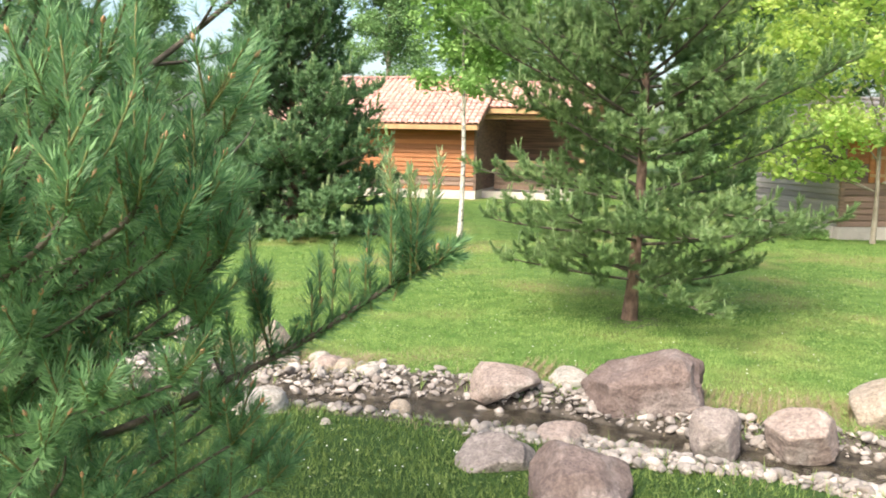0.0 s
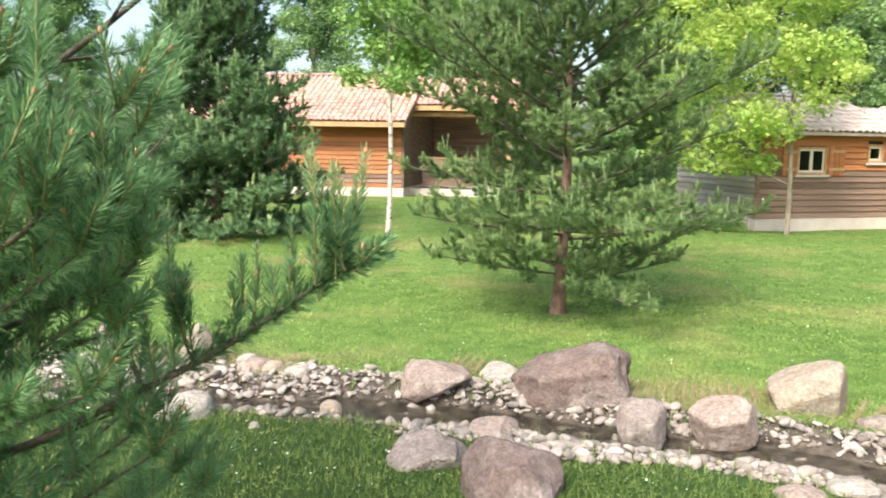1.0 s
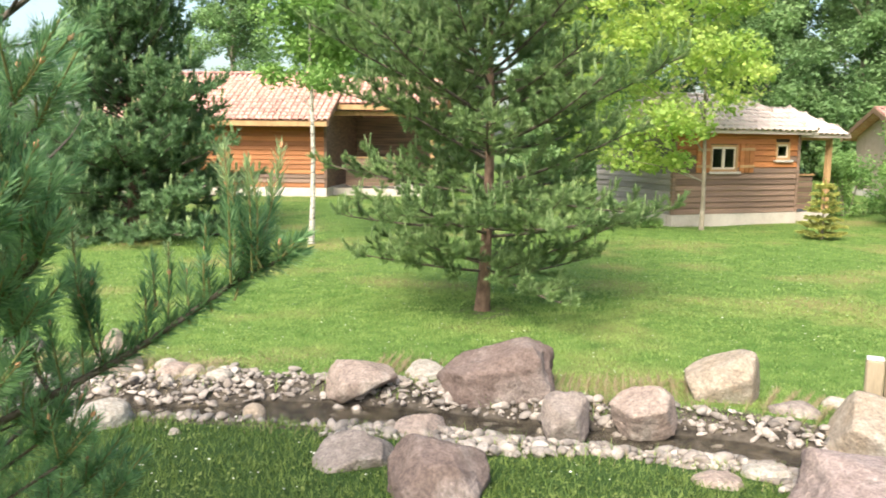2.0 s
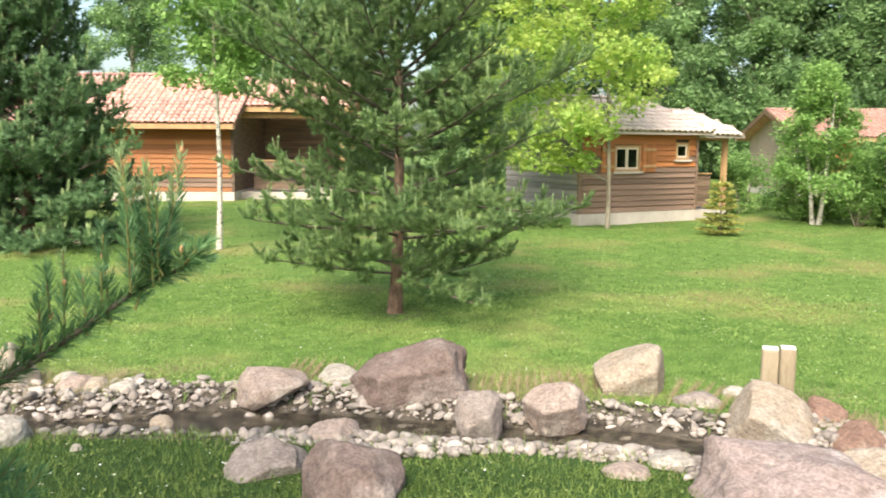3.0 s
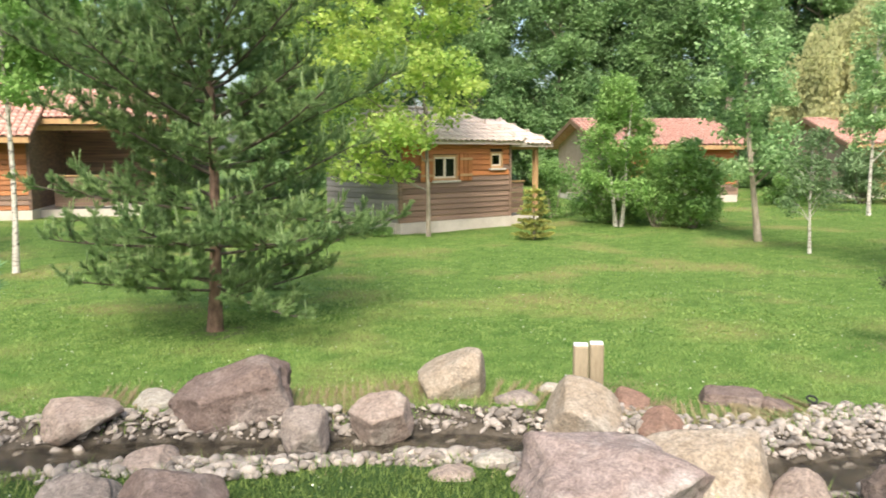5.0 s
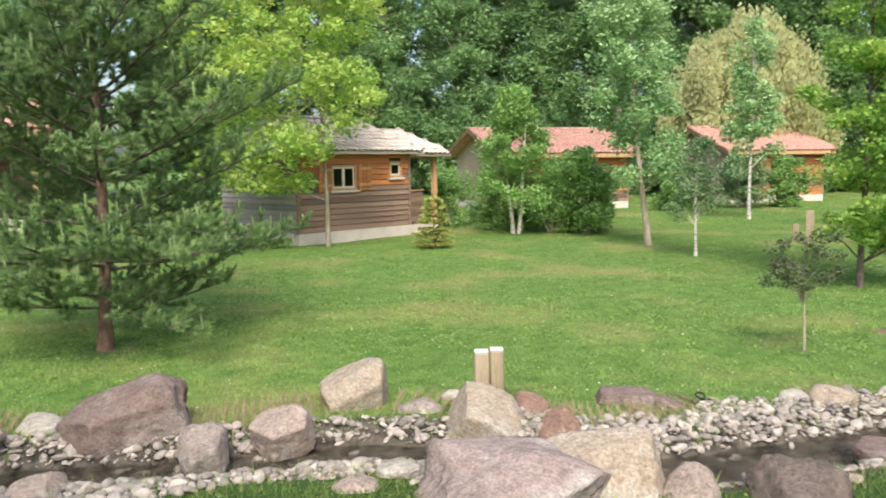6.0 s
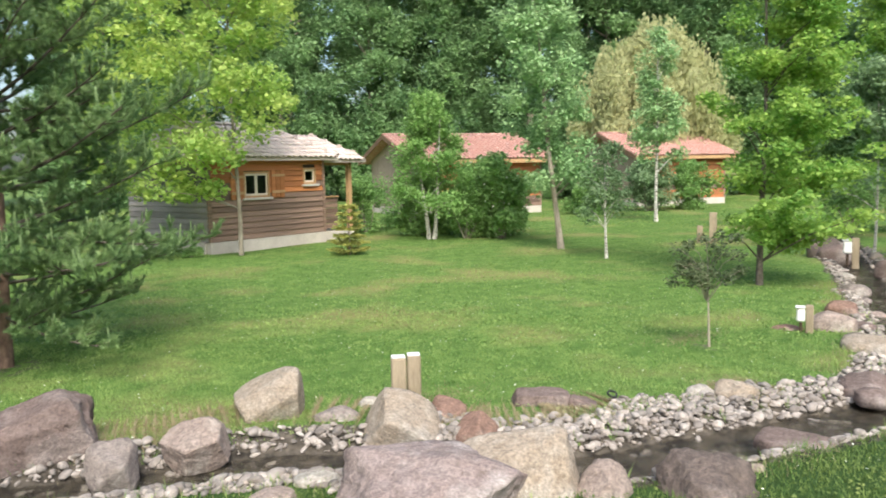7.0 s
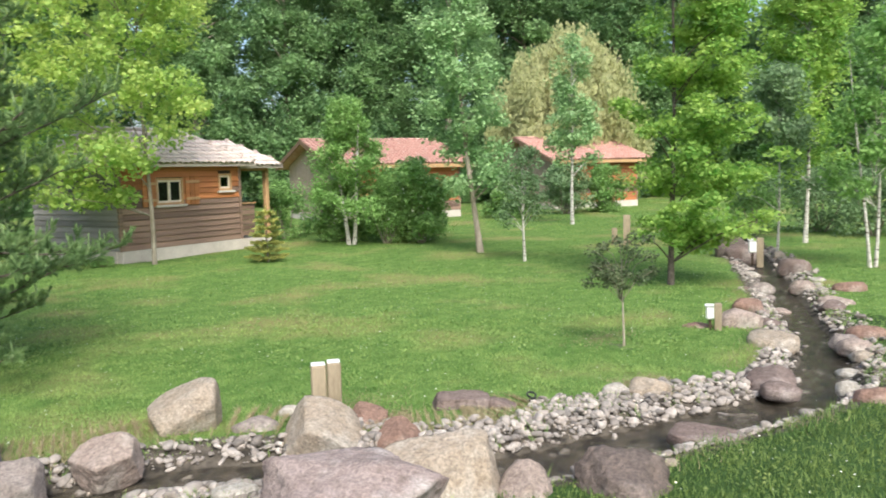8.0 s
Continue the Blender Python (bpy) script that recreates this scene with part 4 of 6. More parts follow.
# broken faces: which way each one looks (along the width, away, up) and how far out it lies
FACETS = {
    1: [((-0.05, -0.35, 0.93), 0.50), ((-0.9, -0.2, 0.25), 0.68), ((0.55, -0.3, -0.75), 0.56), ((0.35, 0, 0.95), 0.60)],
    2: [((0, -0.3, 0.95), 0.56), ((-0.7, -0.3, 0.6), 0.56)],
    3: [((-0.5, -0.12, 0.86), 0.36), ((-0.8, 0, 0.6), 0.62), ((-0.2, -0.75, 0.6), 0.58), ((1, -0.15, 0.12), 0.70), ((0.65, -0.1, 0.75), 0.78), ((0.1, -0.95, -0.2), 0.64), ((-0.85, -0.3, -0.1), 0.72)],
    4: [((0.05, -0.45, 0.9), 0.58), ((0.9, -0.4, 0.1), 0.64), ((-0.6, -0.75, 0.15), 0.66), ((0, -0.9, -0.4), 0.64)],
    5: [((-0.5, -0.3, 0.8), 0.58), ((0.1, -0.55, 0.83), 0.68), ((0.95, -0.25, 0.1), 0.69), ((0.45, -0.75, -0.4), 0.62), ((-0.85, -0.4, -0.2), 0.68)],
    6: [((-0.5, -0.1, 0.86), 0.56), ((1, -0.12, 0.02), 0.68), ((-0.3, -0.85, 0.35), 0.66), ((0.2, -0.85, -0.45), 0.62), ((-0.9, -0.1, -0.3), 0.72)],
    9: [((-0.9, -0.15, 0.42), 0.42), ((0.3, -0.3, 0.9), 0.42), ((0.62, -0.25, 0.72), 0.46), ((0.92, -0.1, 0.35), 0.66), ((-0.15, -0.55, 0.8), 0.6), ((-0.45, -0.85, -0.3), 0.5)],
    10: [((0.3, -0.3, 0.9), 0.40), ((-0.5, -0.6, 0.5), 0.56)],
    11: [((-0.5, -0.3, 0.8), 0.56), ((0.75, -0.3, 0.6), 0.58)],
    12: [((0, -0.12, 1), 0.48), ((0, -1, 0.1), 0.58), ((-0.95, -0.1, 0.2), 0.72)],
    13: [((0.25, -0.1, 1), 0.44), ((0, -1, 0.1), 0.60)],
    14: [((-0.55, -0.35, 0.75), 0.48), ((0.35, -0.55, 0.75), 0.56), ((0.3, -0.9, -0.25), 0.53), ((0.9, -0.2, 0.3), 0.68)],
    15: [((0.0, -0.3, 0.95), 0.72), ((-0.7, -0.3, 0.6), 0.74), ((0.7, -0.3, 0.6), 0.76), ((-0.9, -0.3, 0.1), 0.86), ((0, -0.9, 0.4), 0.85)],
    16: [((-0.3, -0.3, 0.9), 0.52), ((0.7, -0.4, 0.55), 0.56)],
    17: [((-0.28, -0.42, 0.86), 0.45), ((0.22, -0.5, 0.84), 0.48), ((0.05, 0.1, 1), 0.58), ((0.8, -0.5, -0.2), 0.59), ((-0.85, -0.35, 0.35), 0.62), ((0.1, -0.95, 0.1), 0.68), ((0.55, 0.2, 0.8), 0.68)],
    18: [((-0.2, -0.25, 0.93), 0.5), ((0.08, -0.8, 0.6), 0.42), ((0.97, -0.12, 0.2), 0.72), ((0.5, -0.5, 0.7), 0.62)],
    19: [((-0.55, -0.4, 0.7), 0.42), ((0.75, -0.3, 0.55), 0.48), ((0.2, -0.95, 0.1), 0.64)],
    20: [((0, -0.35, 0.92), 0.53), ((-0.8, -0.4, 0.4), 0.61), ((0.8, -0.35, 0.45), 0.64)],
    21: [((0.1, -0.2, 0.97), 0.44)],
    22: [((-0.5, -0.3, 0.8), 0.53), ((0.7, -0.3, 0.6), 0.56)],
    24: [((0, -0.2, 0.97), 0.48)],
    38: [((-0.8, -0.2, 0.5), 0.56), ((0.7, -0.4, 0.6), 0.60)],
}
SUNK = {9: 0.42, 12: 0.45, 13: 0.45, 17: 0.36, 18: 0.3, 21: 0.5, 6: 0.22, 5: 0.22, 3: 0.24}
for x, y, w, h, turn, stone, seed, label, deep in BOULDERS:
    near = math.hypot(x, y) < 7.5 and w > 0.3
    ob = new("boulder", rock_mesh(w, w * deep, h, seed, stone, FACETS.get(seed, ()), (0 if seed == 18 else 3) if seed in FACETS else 6, (5 if w > 0.45 else 4) if near else 3, 0.15 if seed in (3, 17, 20) else 0.05 if seed in (6, 9, 18) else 0.085 if w > 0.45 else 0.11, (24 if stone == "rock_cream" else 36) if w > 0.3 else 20, SUNK.get(seed, 0.28)))
    ob.matrix_basis = pose(x, y, -0.05, 0, 0, turn)
    tagged(ob, label, "boulder", "boulders along the brook")


def brook_stones():
    """Smaller stones strewn along the upper brook."""
    rng = random.Random(44)
    t = np.gradient(LINE[:, :2], axis=0)
    spots = [k for k in range(len(LINE)) if 8.0 < LINE[k][0] < 18.5]
    for n in range(26):
        k = spots[int((n + rng.random()) / 26 * (len(spots) - 1))]
        u = t[k] / np.linalg.norm(t[k])
        d = (LINE[k][2] + rng.uniform(-0.1, 0.45)) * rng.choice((1, -1))
        w = rng.uniform(0.12, 0.36)
        kind = rng.choice(("rock_pink", "rock_grey", "rock_purple", "rock_pale", "rock_cream"))
        ob = new("stone", rock_mesh(w, w * 0.8, w * rng.uniform(0.25, 0.45), 200 + n, kind, (), 6, 3, 0.13, 24))
        x, y = LINE[k][0] - u[1] * d, LINE[k][1] + u[0] * d
        ob.matrix_basis = pose(x, y, float(ground_z(x, y)) - 0.02, 0, 0, rng.uniform(0, 360))
        tagged(ob, {"rock_pink": "pinkish", "rock_grey": "greyish", "rock_purple": "purple-brown", "rock_pale": "pale", "rock_cream": "cream"}[kind] + " stone on the edge of the upper brook", "stone", "stones along the upper brook")


brook_stones()


def pebble_mesh(seed):
    """A rounded broken stone with a few flat sides."""
    bm = bmesh.new()
    bmesh.ops.create_icosphere(bm, subdivisions=2, radius=0.5)
    rng = random.Random(seed)
    planes = [(Vector((rng.gauss(0, 1), rng.gauss(0, 1), rng.gauss(0, 1))).normalized(), rng.uniform(0.24, 0.4)) for _ in range(9)]
    for v in bm.verts:
        for n, o in planes:
            s = v.co.dot(n) - o
            if s > 0:
                v.co -= n * s * 0.9
        v.co *= 1 + rng.uniform(-0.06, 0.06)
    me = bpy.data.meshes.new("pebble")
    bm.to_mesh(me)
    bm.free()
    me.polygons.foreach_set("use_smooth", [True] * len(me.polygons))
    me.materials.append(M["pebble"])
    return me


def build_gravel():
    """Loose pale stones along both sides of the water."""
    rng = random.Random(21)
    shapes = [pebble_mesh(k) for k in range(8)]
    bed = base("gravel_bank", 0, 0, 0, 0, "loose pale rounded stones lining the brook", "gravel", kind="structure")
    spots = []
    tangent = np.gradient(LINE[:, :2], axis=0)

    def spread(cx, far):
        """How thickly the stones lie and how wide their strip is."""
        if far:
            return (1.1, 0.5) if cx < 0.5 else (0.75, 0.34) if cx < 3.4 else (1.5, 0.58) if cx < 7.4 else (0.42, 0.34)
        return (0.35, 0.12) if cx < 0.4 else (1.7, 0.36) if cx < 3.6 else (0.35, 0.14) if cx < 8 else (0.5, 0.42)

    while len(spots) < 9400:
        k = int(rng.random() * (len(LINE) - 1))
        cx, cy, w = LINE[k]
        far = rng.random() < 0.55
        thick, wide = spread(cx, far)
        if not -4.2 < cx < 19 or rng.random() > thick * (0.58 if cx < 9 else 0.4):
            continue
        t = tangent[k] / np.linalg.norm(tangent[k])
        s = 1 if far else -1
        reach = rng.random()
        heap = 0.5 + 0.5 * math.sin(k * 0.31) * math.sin(k * 0.117 + 1)
        if rng.random() > 0.45 + 0.7 * heap:
            continue
        wide *= 0.7 + 0.6 * heap
        size = rng.choice((0.018, 0.024, 0.028, 0.034, 0.04, 0.046, 0.055, 0.068, 0.09)) * rng.uniform(0.8, 1.2)
        # a few lie on the bed under the water
        d = rng.uniform(-0.9, 0.9) * w if rng.random() < 0.06 else w + 0.04 + reach * wide
        along = rng.uniform(-0.07, 0.07)
        spots.append((cx + t[0] * along - t[1] * d * s, cy + t[1] * along + t[0] * d * s, size))
    xs, ys = np.array([s[0] for s in spots]), np.array([s[1] for s in spots])
    zs = ground_z(xs, ys)
    src = []
    for me in shapes:
        c = np.zeros(len(me.vertices) * 3, dtype=np.float32)
        me.vertices.foreach_get("co", c)
        src.append((c.reshape(-1, 3), np.array([p.vertices[:] for p in me.polygons])))
    pile, made = Pile(), 0
    for (x, y, size), z in zip(spots, zs):
        k = rng.randrange(8)
        m = pose(x, y, z + size * rng.uniform(0.1, 0.4), rng.uniform(-25, 25), rng.uniform(-25, 25), rng.uniform(0, 360)) @ Matrix.Diagonal((size * rng.uniform(0.9, 1.7), size, size * rng.uniform(0.5, 0.9), 1))
        if 0.0 < x < 7.0 and made < 300 and size > 0.06:
            under("pebble", shapes[k], bed, m=m)
            made += 1
        else:
            a = np.array(m)
            pile.add(src[k][0] @ a[:3, :3].T + a[:3, 3], src[k][1])
    rest = under("pebble_field", pile.mesh("pebble_field", M["pebble_far"], True), bed)
    tagged(rest, kind="stuff")




# ---- trees and shrubs ----
def turned(d, rng):
    """A rotation that takes z to d, with a random roll."""
    d = np.asarray(d, dtype=float)
    d = d / (np.linalg.norm(d) + 1e-9)
    a = np.cross(d, [0, 0, 1.0] if abs(d[2]) < 0.95 else [1.0, 0, 0])
    a /= np.linalg.norm(a)
    b = np.cross(d, a)
    t = rng.random() * 2 * np.pi
    a, b = np.cos(t) * a + np.sin(t) * b, -np.sin(t) * a + np.cos(t) * b
    return np.stack([a, b, d], 1)


def shoot_shape(length, n, needle, width, rng, spread=(32, 66), tuft=True):
    """A shoot of pine needles along z, each needle a slim blade."""
    s = rng.rand(n) ** 0.9
    az = rng.rand(n) * 2 * np.pi
    an = np.radians(rng.uniform(*spread, n)) * (1 - 0.45 * s if tuft else 1)
    root = np.stack([0 * s, 0 * s, s * length], 1)
    d = np.stack([np.sin(an) * np.cos(az), np.sin(an) * np.sin(az), np.cos(an)], 1)
    side = np.stack([-np.sin(az), np.cos(az), 0 * az], 1) * width / 2
    ln = (needle * rng.uniform(0.75, 1.15, n))[:, None]
    v = np.stack([root - side, root + side, root + d * ln], 1).reshape(-1, 3)
    return v, np.arange(3 * n).reshape(-1, 3)


def bend(start, direction, length, lift, n, rng, wobble=0.03):
    """A limb's points: it leaves along direction and turns upward by lift on its way."""
    d = np.asarray(direction, dtype=float)
    d /= np.linalg.norm(d)
    p, out = np.asarray(start, dtype=float), []
    for k in range(n):
        out.append(p.copy())
        d = d + np.array([rng.normal() * wobble, rng.normal() * wobble, lift / n])
        d /= np.linalg.norm(d)
        p = p + d * length / (n - 1)
    return np.array(out)


class PineParts:
    def __init__(self, rng, shoot_len, count, needle, width, spread=(35, 80), tuft=True):
        self.rng, self.wood, self.green, self.young, self.buds = rng, Pile(), Pile(), Pile(), Pile()
        self.shapes = [shoot_shape(shoot_len * k, int(count * k), needle, width, rng, spread, tuft) for k in (0.7, 0.85, 1.0, 1.2) for _ in range(3)]
        self.candles = [shoot_shape(shoot_len * 1.25 * k, int(count * 0.9), needle * 0.5, width * 1.2, rng, (20, 50)) for k in (0.6, 0.8, 1.0)]
        self.len = shoot_len

    def shoot(self, p, d, scale=1.0):
        v, f = self.shapes[self.rng.randint(len(self.shapes))]
        self.green.add((v * scale) @ turned(d, self.rng).T + p, f)

    def candle(self, p, d, scale=1.0):
        v, f = self.candles[self.rng.randint(3)]
        self.young.add((v * scale) @ turned(d, self.rng).T + p, f)

    def limb(self, pts, r0, r1, sides=6):
        v, f = tube(pts, np.linspace(r0, r1, len(pts)), sides)
        self.wood.add(v, f)

    def twig(self, start, d, length, r, candle=0.3, up=0.5):
        rng = self.rng
        pts = bend(start, d, length, up, 5, rng, 0.06)
        self.limb(pts, r, r * 0.4, 4)
        n = max(2, int(length / (self.len * 0.3)))
        for k in range(n):
            s = (k + 0.6 + 0.3 * rng.rand()) / n
            i = min(int(s * 4), 3)
            p = pts[i] + (pts[i + 1] - pts[i]) * (s * 4 - i)
            t = pts[i + 1] - pts[i]
            t = t / np.linalg.norm(t)
            dd = t + np.array([rng.normal() * 0.65, rng.normal() * 0.65, 0.15 + rng.normal() * 0.4])
            self.shoot(p, dd, rng.uniform(0.75, 1.1))
        t = pts[-1] - pts[-2]
        tip = t / np.linalg.norm(t) + np.array([0, 0, 0.5])
        self.shoot(pts[-1], tip, 1.0)
        if rng.rand() < candle:
            self.candle(pts[-1] + np.array([0, 0, 0.02]), np.array([rng.normal() * 0.15, rng.normal() * 0.15, 1.0]), rng.uniform(0.9, 1.6))

    def bough(self, start, d, length, r, lift=0.5, candle=0.35, bare=0.3, every=0.13):
        rng = self.rng
        pts = bend(start, d, length, lift, 9, rng)
        self.limb(pts, r, r * 0.3, 6)
        n = max(3, int(length * (1 - bare) / every))
        for k in range(n):
            s = bare + (1 - bare) * (k + rng.rand() * 0.6) / n
            i = min(int(s * 8), 7)
            p = pts[i] + (pts[i + 1] - pts[i]) * (s * 8 - i)
            t = pts[i + 1] - pts[i]
            t = t / np.linalg.norm(t)
            sd = np.cross(t, [0, 0, 1.0])
            sd /= np.linalg.norm(sd) + 1e-9
            sign = 1 if k % 2 else -1
            dd = t * 0.6 + sd * sign * rng.uniform(0.3, 1.0) + np.array([0, 0, rng.uniform(-0.3, 0.6)])
            self.twig(p, dd, (0.2 + 0.5 * (1 - s) * length * 0.55) * rng.uniform(0.6, 1.3), r * 0.35, candle, 0.3)
        self.twig(pts[-1], pts[-1] - pts[-2], self.len * 1.3, r * 0.3, candle)


def finish_pine(ob, P, bark_mat, needle_mat, trunk_pts, trunk_r, young=True):
    v, f = tube(trunk_pts, trunk_r, 12)
    under("trunk", arrays_mesh("trunk", v, f, M[bark_mat], True), ob, "reddish brown scaly pine trunk")
    under("branchwork", P.wood.mesh("branchwork", M["twig"], True), ob)
    tagged(under("needles", P.green.mesh("needles", M[needle_mat]), ob), kind="stuff")
    if young and P.young.n:
        tagged(under("new_growth", P.young.mesh("new_growth", M["candle"]), ob, "pale green upright new shoots"), kind="stuff")
    if P.buds.n:
        tagged(under("budding", P.buds.mesh("budding", M["bud"], True), ob, "orange-brown pine buds"), kind="stuff")


def pine(x, y, h, r, radius, first, step, per, seed, label, needle_mat, shoot_len=0.16, count=44, needle=0.055, width=0.005, every=0.13, candle=0.35, uneven=lambda az, z: 1.0):
    rng = np.random.RandomState(seed)
    ob = base("pine_tree", x, y, float(ground_z(x, y)), 0, label, "pine tree")
    P = PineParts(rng, shoot_len, count, needle, width)
    zt = np.linspace(-0.08, h, 14)
    tp = np.stack([0.05 * np.sin(zt * 0.9), 0.04 * np.cos(zt * 0.7) - 0.04, zt], 1)
    tr = r * (1 - 0.93 * (np.clip(zt, 0, h) / h) ** 0.9) * (1 + 0.35 * np.exp(-np.clip(zt, 0, 9) / 0.12))
    z = first
    while z < h - 0.15:
        R = radius(z)
        for k in range(per):
            az = 2 * np.pi * (k + rng.rand() * 0.7) / per + z * 2.1
            el = -0.04 + 0.75 * (z / h) + rng.normal() * 0.13
            c = np.array([np.interp(z, zt, tp[:, 0]), np.interp(z, zt, tp[:, 1]), z + rng.normal() * 0.06])
            P.bough(c, (np.cos(az), np.sin(az), el), R * uneven(az, z) * rng.uniform(0.78, 1.12), max(0.012, r * 0.24 * R / radius(first)), 0.12 + 0.4 * z / h, candle, 0.17, every)
        z += step * rng.uniform(0.8, 1.2)
    for k in range(4):
        P.shoot(tp[-1] + np.array([0, 0, -0.1 * k]), (rng.normal() * 0.3, rng.normal() * 0.3, 1))
    finish_pine(ob, P, "pine_bark", needle_mat, tp, tr)
    return ob


def brush_shape(length, needle, rng):
    """A shoot of this year: slim folded needles all round a straight stem along z, closing towards the tip."""
    n = int(length / 0.00135)
    s = np.sort(rng.rand(n))
    az = rng.rand(n) * 2 * np.pi
    an = np.radians(58 - 30 * s ** 2.2 + rng.normal(size=n) * 5)
    d = np.stack([np.sin(an) * np.cos(az), np.sin(an) * np.sin(az), np.cos(an)], 1)
    side = np.stack([-np.sin(az), np.cos(az), 0 * az], 1) * 0.0019
    ln = (needle * rng.uniform(0.75, 1.1, n) * (0.75 + 0.25 * np.minimum(1, 5 * s)) * (1 - 0.3 * s ** 6))[:, None]
    root = np.stack([0 * s, 0 * s, s * length], 1)
    mid = root + d * ln * 0.55
    tip = root + d * ln + np.array([0, 0, 1.0]) * ln * 0.1
    v = np.stack([root, mid - side, mid + side, tip], 1).reshape(-1, 3)
    k = np.arange(n)[:, None] * 4
    return v, np.concatenate([k + np.array([[0, 2, 1]]), k + np.array([[1, 2, 3]])])


def near_pine():
    """The pine beside the camera: boughs that reach across, each with upswept bottlebrush shoots and brown buds."""
    rng = np.random.RandomState(77)
    x, y = -1.75, 2.6
    ob = base("pine_tree", x, y, 0, 0, "young pine with long bottlebrush shoots and brown buds", "pine tree")
    P = PineParts(rng, 0.115, 70, 0.05, 0.0034, (42, 72), False)
    shapes = {L: [brush_shape(L, nl, rng) for nl in (0.042, 0.048, 0.054)] for L in (0.07, 0.1, 0.13, 0.17)}
    pale = {L: [brush_shape(L, nl, rng) for nl in (0.024, 0.032)] for L in (0.07, 0.1, 0.13, 0.17)}
    stems, tips = Pile(), Pile()
    root = np.array([x, y, 0.0])

    def brush(p, d, length, young=False):
        """One shoot with its stem and a bud at the tip."""
        L = min(shapes, key=lambda q: abs(q - length))
        d = np.asarray(d, dtype=float)
        d = d / np.linalg.norm(d)
        v, f = (pale if young else shapes)[L][rng.randint(2)]
        (tips if young else P.green).add((v * [1, 1, length / L]) @ turned(d, rng).T + p, f)
        end = p + d * length
        sv, sf = tube(np.array([p, (p + end) / 2, end]), [0.0029, 0.0024, 0.0018], 5)
        stems.add(sv, sf)
        if rng.rand() < 0.34:
            u = np.linspace(-0.005, 0.011, 5)[:, None]
            bv, bf = tube(end + u * d, [0.0026, 0.0044, 0.0046, 0.003, 0.001], 6)
            P.buds.add(bv, bf)
        return end

    def upswept(p, t, sign, length, young=False):
        """A side shoot that leaves the bough and turns up."""
        sd = np.cross(t, [0, 0, 1.0])
        sd = sd / (np.linalg.norm(sd) + 1e-9)
        d = t * rng.uniform(0.3, 0.9) + sd * sign * rng.uniform(0.2, 0.8) + np.array([0, 0, rng.uniform(0.8, 1.9)])
        end = brush(p, d, length)
        d = d / np.linalg.norm(d)
        a = rng.rand()
        if a < 0.35:
            brush(end, d + np.array([0, 0, 0.45]), length * rng.uniform(0.55, 0.9))
        elif young and a < 0.6:
            brush(end, d * 0.4 + np.array([0, 0, 1.0]), length * 0.6, True)

    def clothed(chain, r0, r1, start, ups, up_len, young=False, comb=1.0):
        """A bough through the given points: bare and brown near the trunk, combed with needles and set with shoots further out."""
        chain = np.asarray(chain) - root
        u = np.linspace(0, 1, 5 * len(chain))
        pts = np.stack([np.interp(u, np.linspace(0, 1, len(chain)), chain[:, k]) for k in range(3)], 1)
        for _ in range(4):
            pts[1:-1] = (pts[:-2] + 2 * pts[1:-1] + pts[2:]) / 4
        P.limb(pts, r0, r1, 7)
        n = len(pts)
        run = 0.0
        for k in range(int(start * n), n - 1):
            t = pts[k + 1] - pts[k]
            step = np.linalg.norm(t)
            run += step
            if run > 0.055 / comb:
                run = 0.0
                v, f = shapes[0.07][rng.randint(3)]
                P.green.add(v @ turned(t + rng.normal(size=3) * 0.02 * step, rng).T + pts[k], f)
        for k in range(ups):
            a = start + (1 - start) * (k + rng.rand() * 0.8) / ups
            i = min(int(a * (n - 1)), n - 2)
            t = pts[i + 1] - pts[i]
            upswept(pts[i], t / np.linalg.norm(t), 1 if k % 2 else -1, up_len * rng.uniform(0.6, 1.2), young)
        t = pts[-1] - pts[-2]
        t = t / np.linalg.norm(t)
        end = brush(pts[-1], t + np.array([0, 0, 0.5]), up_len * rng.uniform(1.0, 1.3))
        for k in range(4):
            a = 1.57 * k + rng.rand()
            brush(pts[-1], t * 0.8 + np.array([math.cos(a) * 0.6, math.sin(a) * 0.6, 0.75]), up_len * rng.uniform(0.6, 1.0))
        if young:
            brush(end, t * 0.3 + np.array([0, 0, 1.0]), up_len * 0.8, True)

    # the long bough that reaches furthest, with its tuft of pale upright shoots
    clothed([(-1.75, 2.6, 0.95), (-0.92, 2.06, 1.19), (-0.50, 1.89, 1.43), (-0.33, 1.82, 1.53), (-0.19, 1.77, 1.63), (-0.07, 1.73, 1.72), (-0.01, 1.70, 1.745)], 0.011, 0.004, 0.4, 3, 0.07, False, 4.0)
    for dx, dy, ln in ((0, 0, 0.13), (0.045, -0.03, 0.15), (-0.05, 0.02, 0.11), (0.02, 0.05, 0.16), (-0.085, 0.04, 0.12), (-0.02, -0.04, 0.14), (0.06, 0.02, 0.12), (-0.06, -0.02, 0.15)):
        back = rng.uniform(0, 0.11)
        e = brush(np.array([-0.01 + dx * 0.3 - back, 1.70 + dy * 0.3 + back * 0.3, 1.74 - back * 0.45]) - root, (dx * 3 + rng.normal() * 0.15, dy * 3 + rng.normal() * 0.2, 1.0), ln * rng.uniform(0.9, 1.4))
        if rng.rand() < 0.9:
            brush(e, (dx * 2 + rng.normal() * 0.1, dy * 2, 1.0), ln * rng.uniform(0.4, 0.8), True)
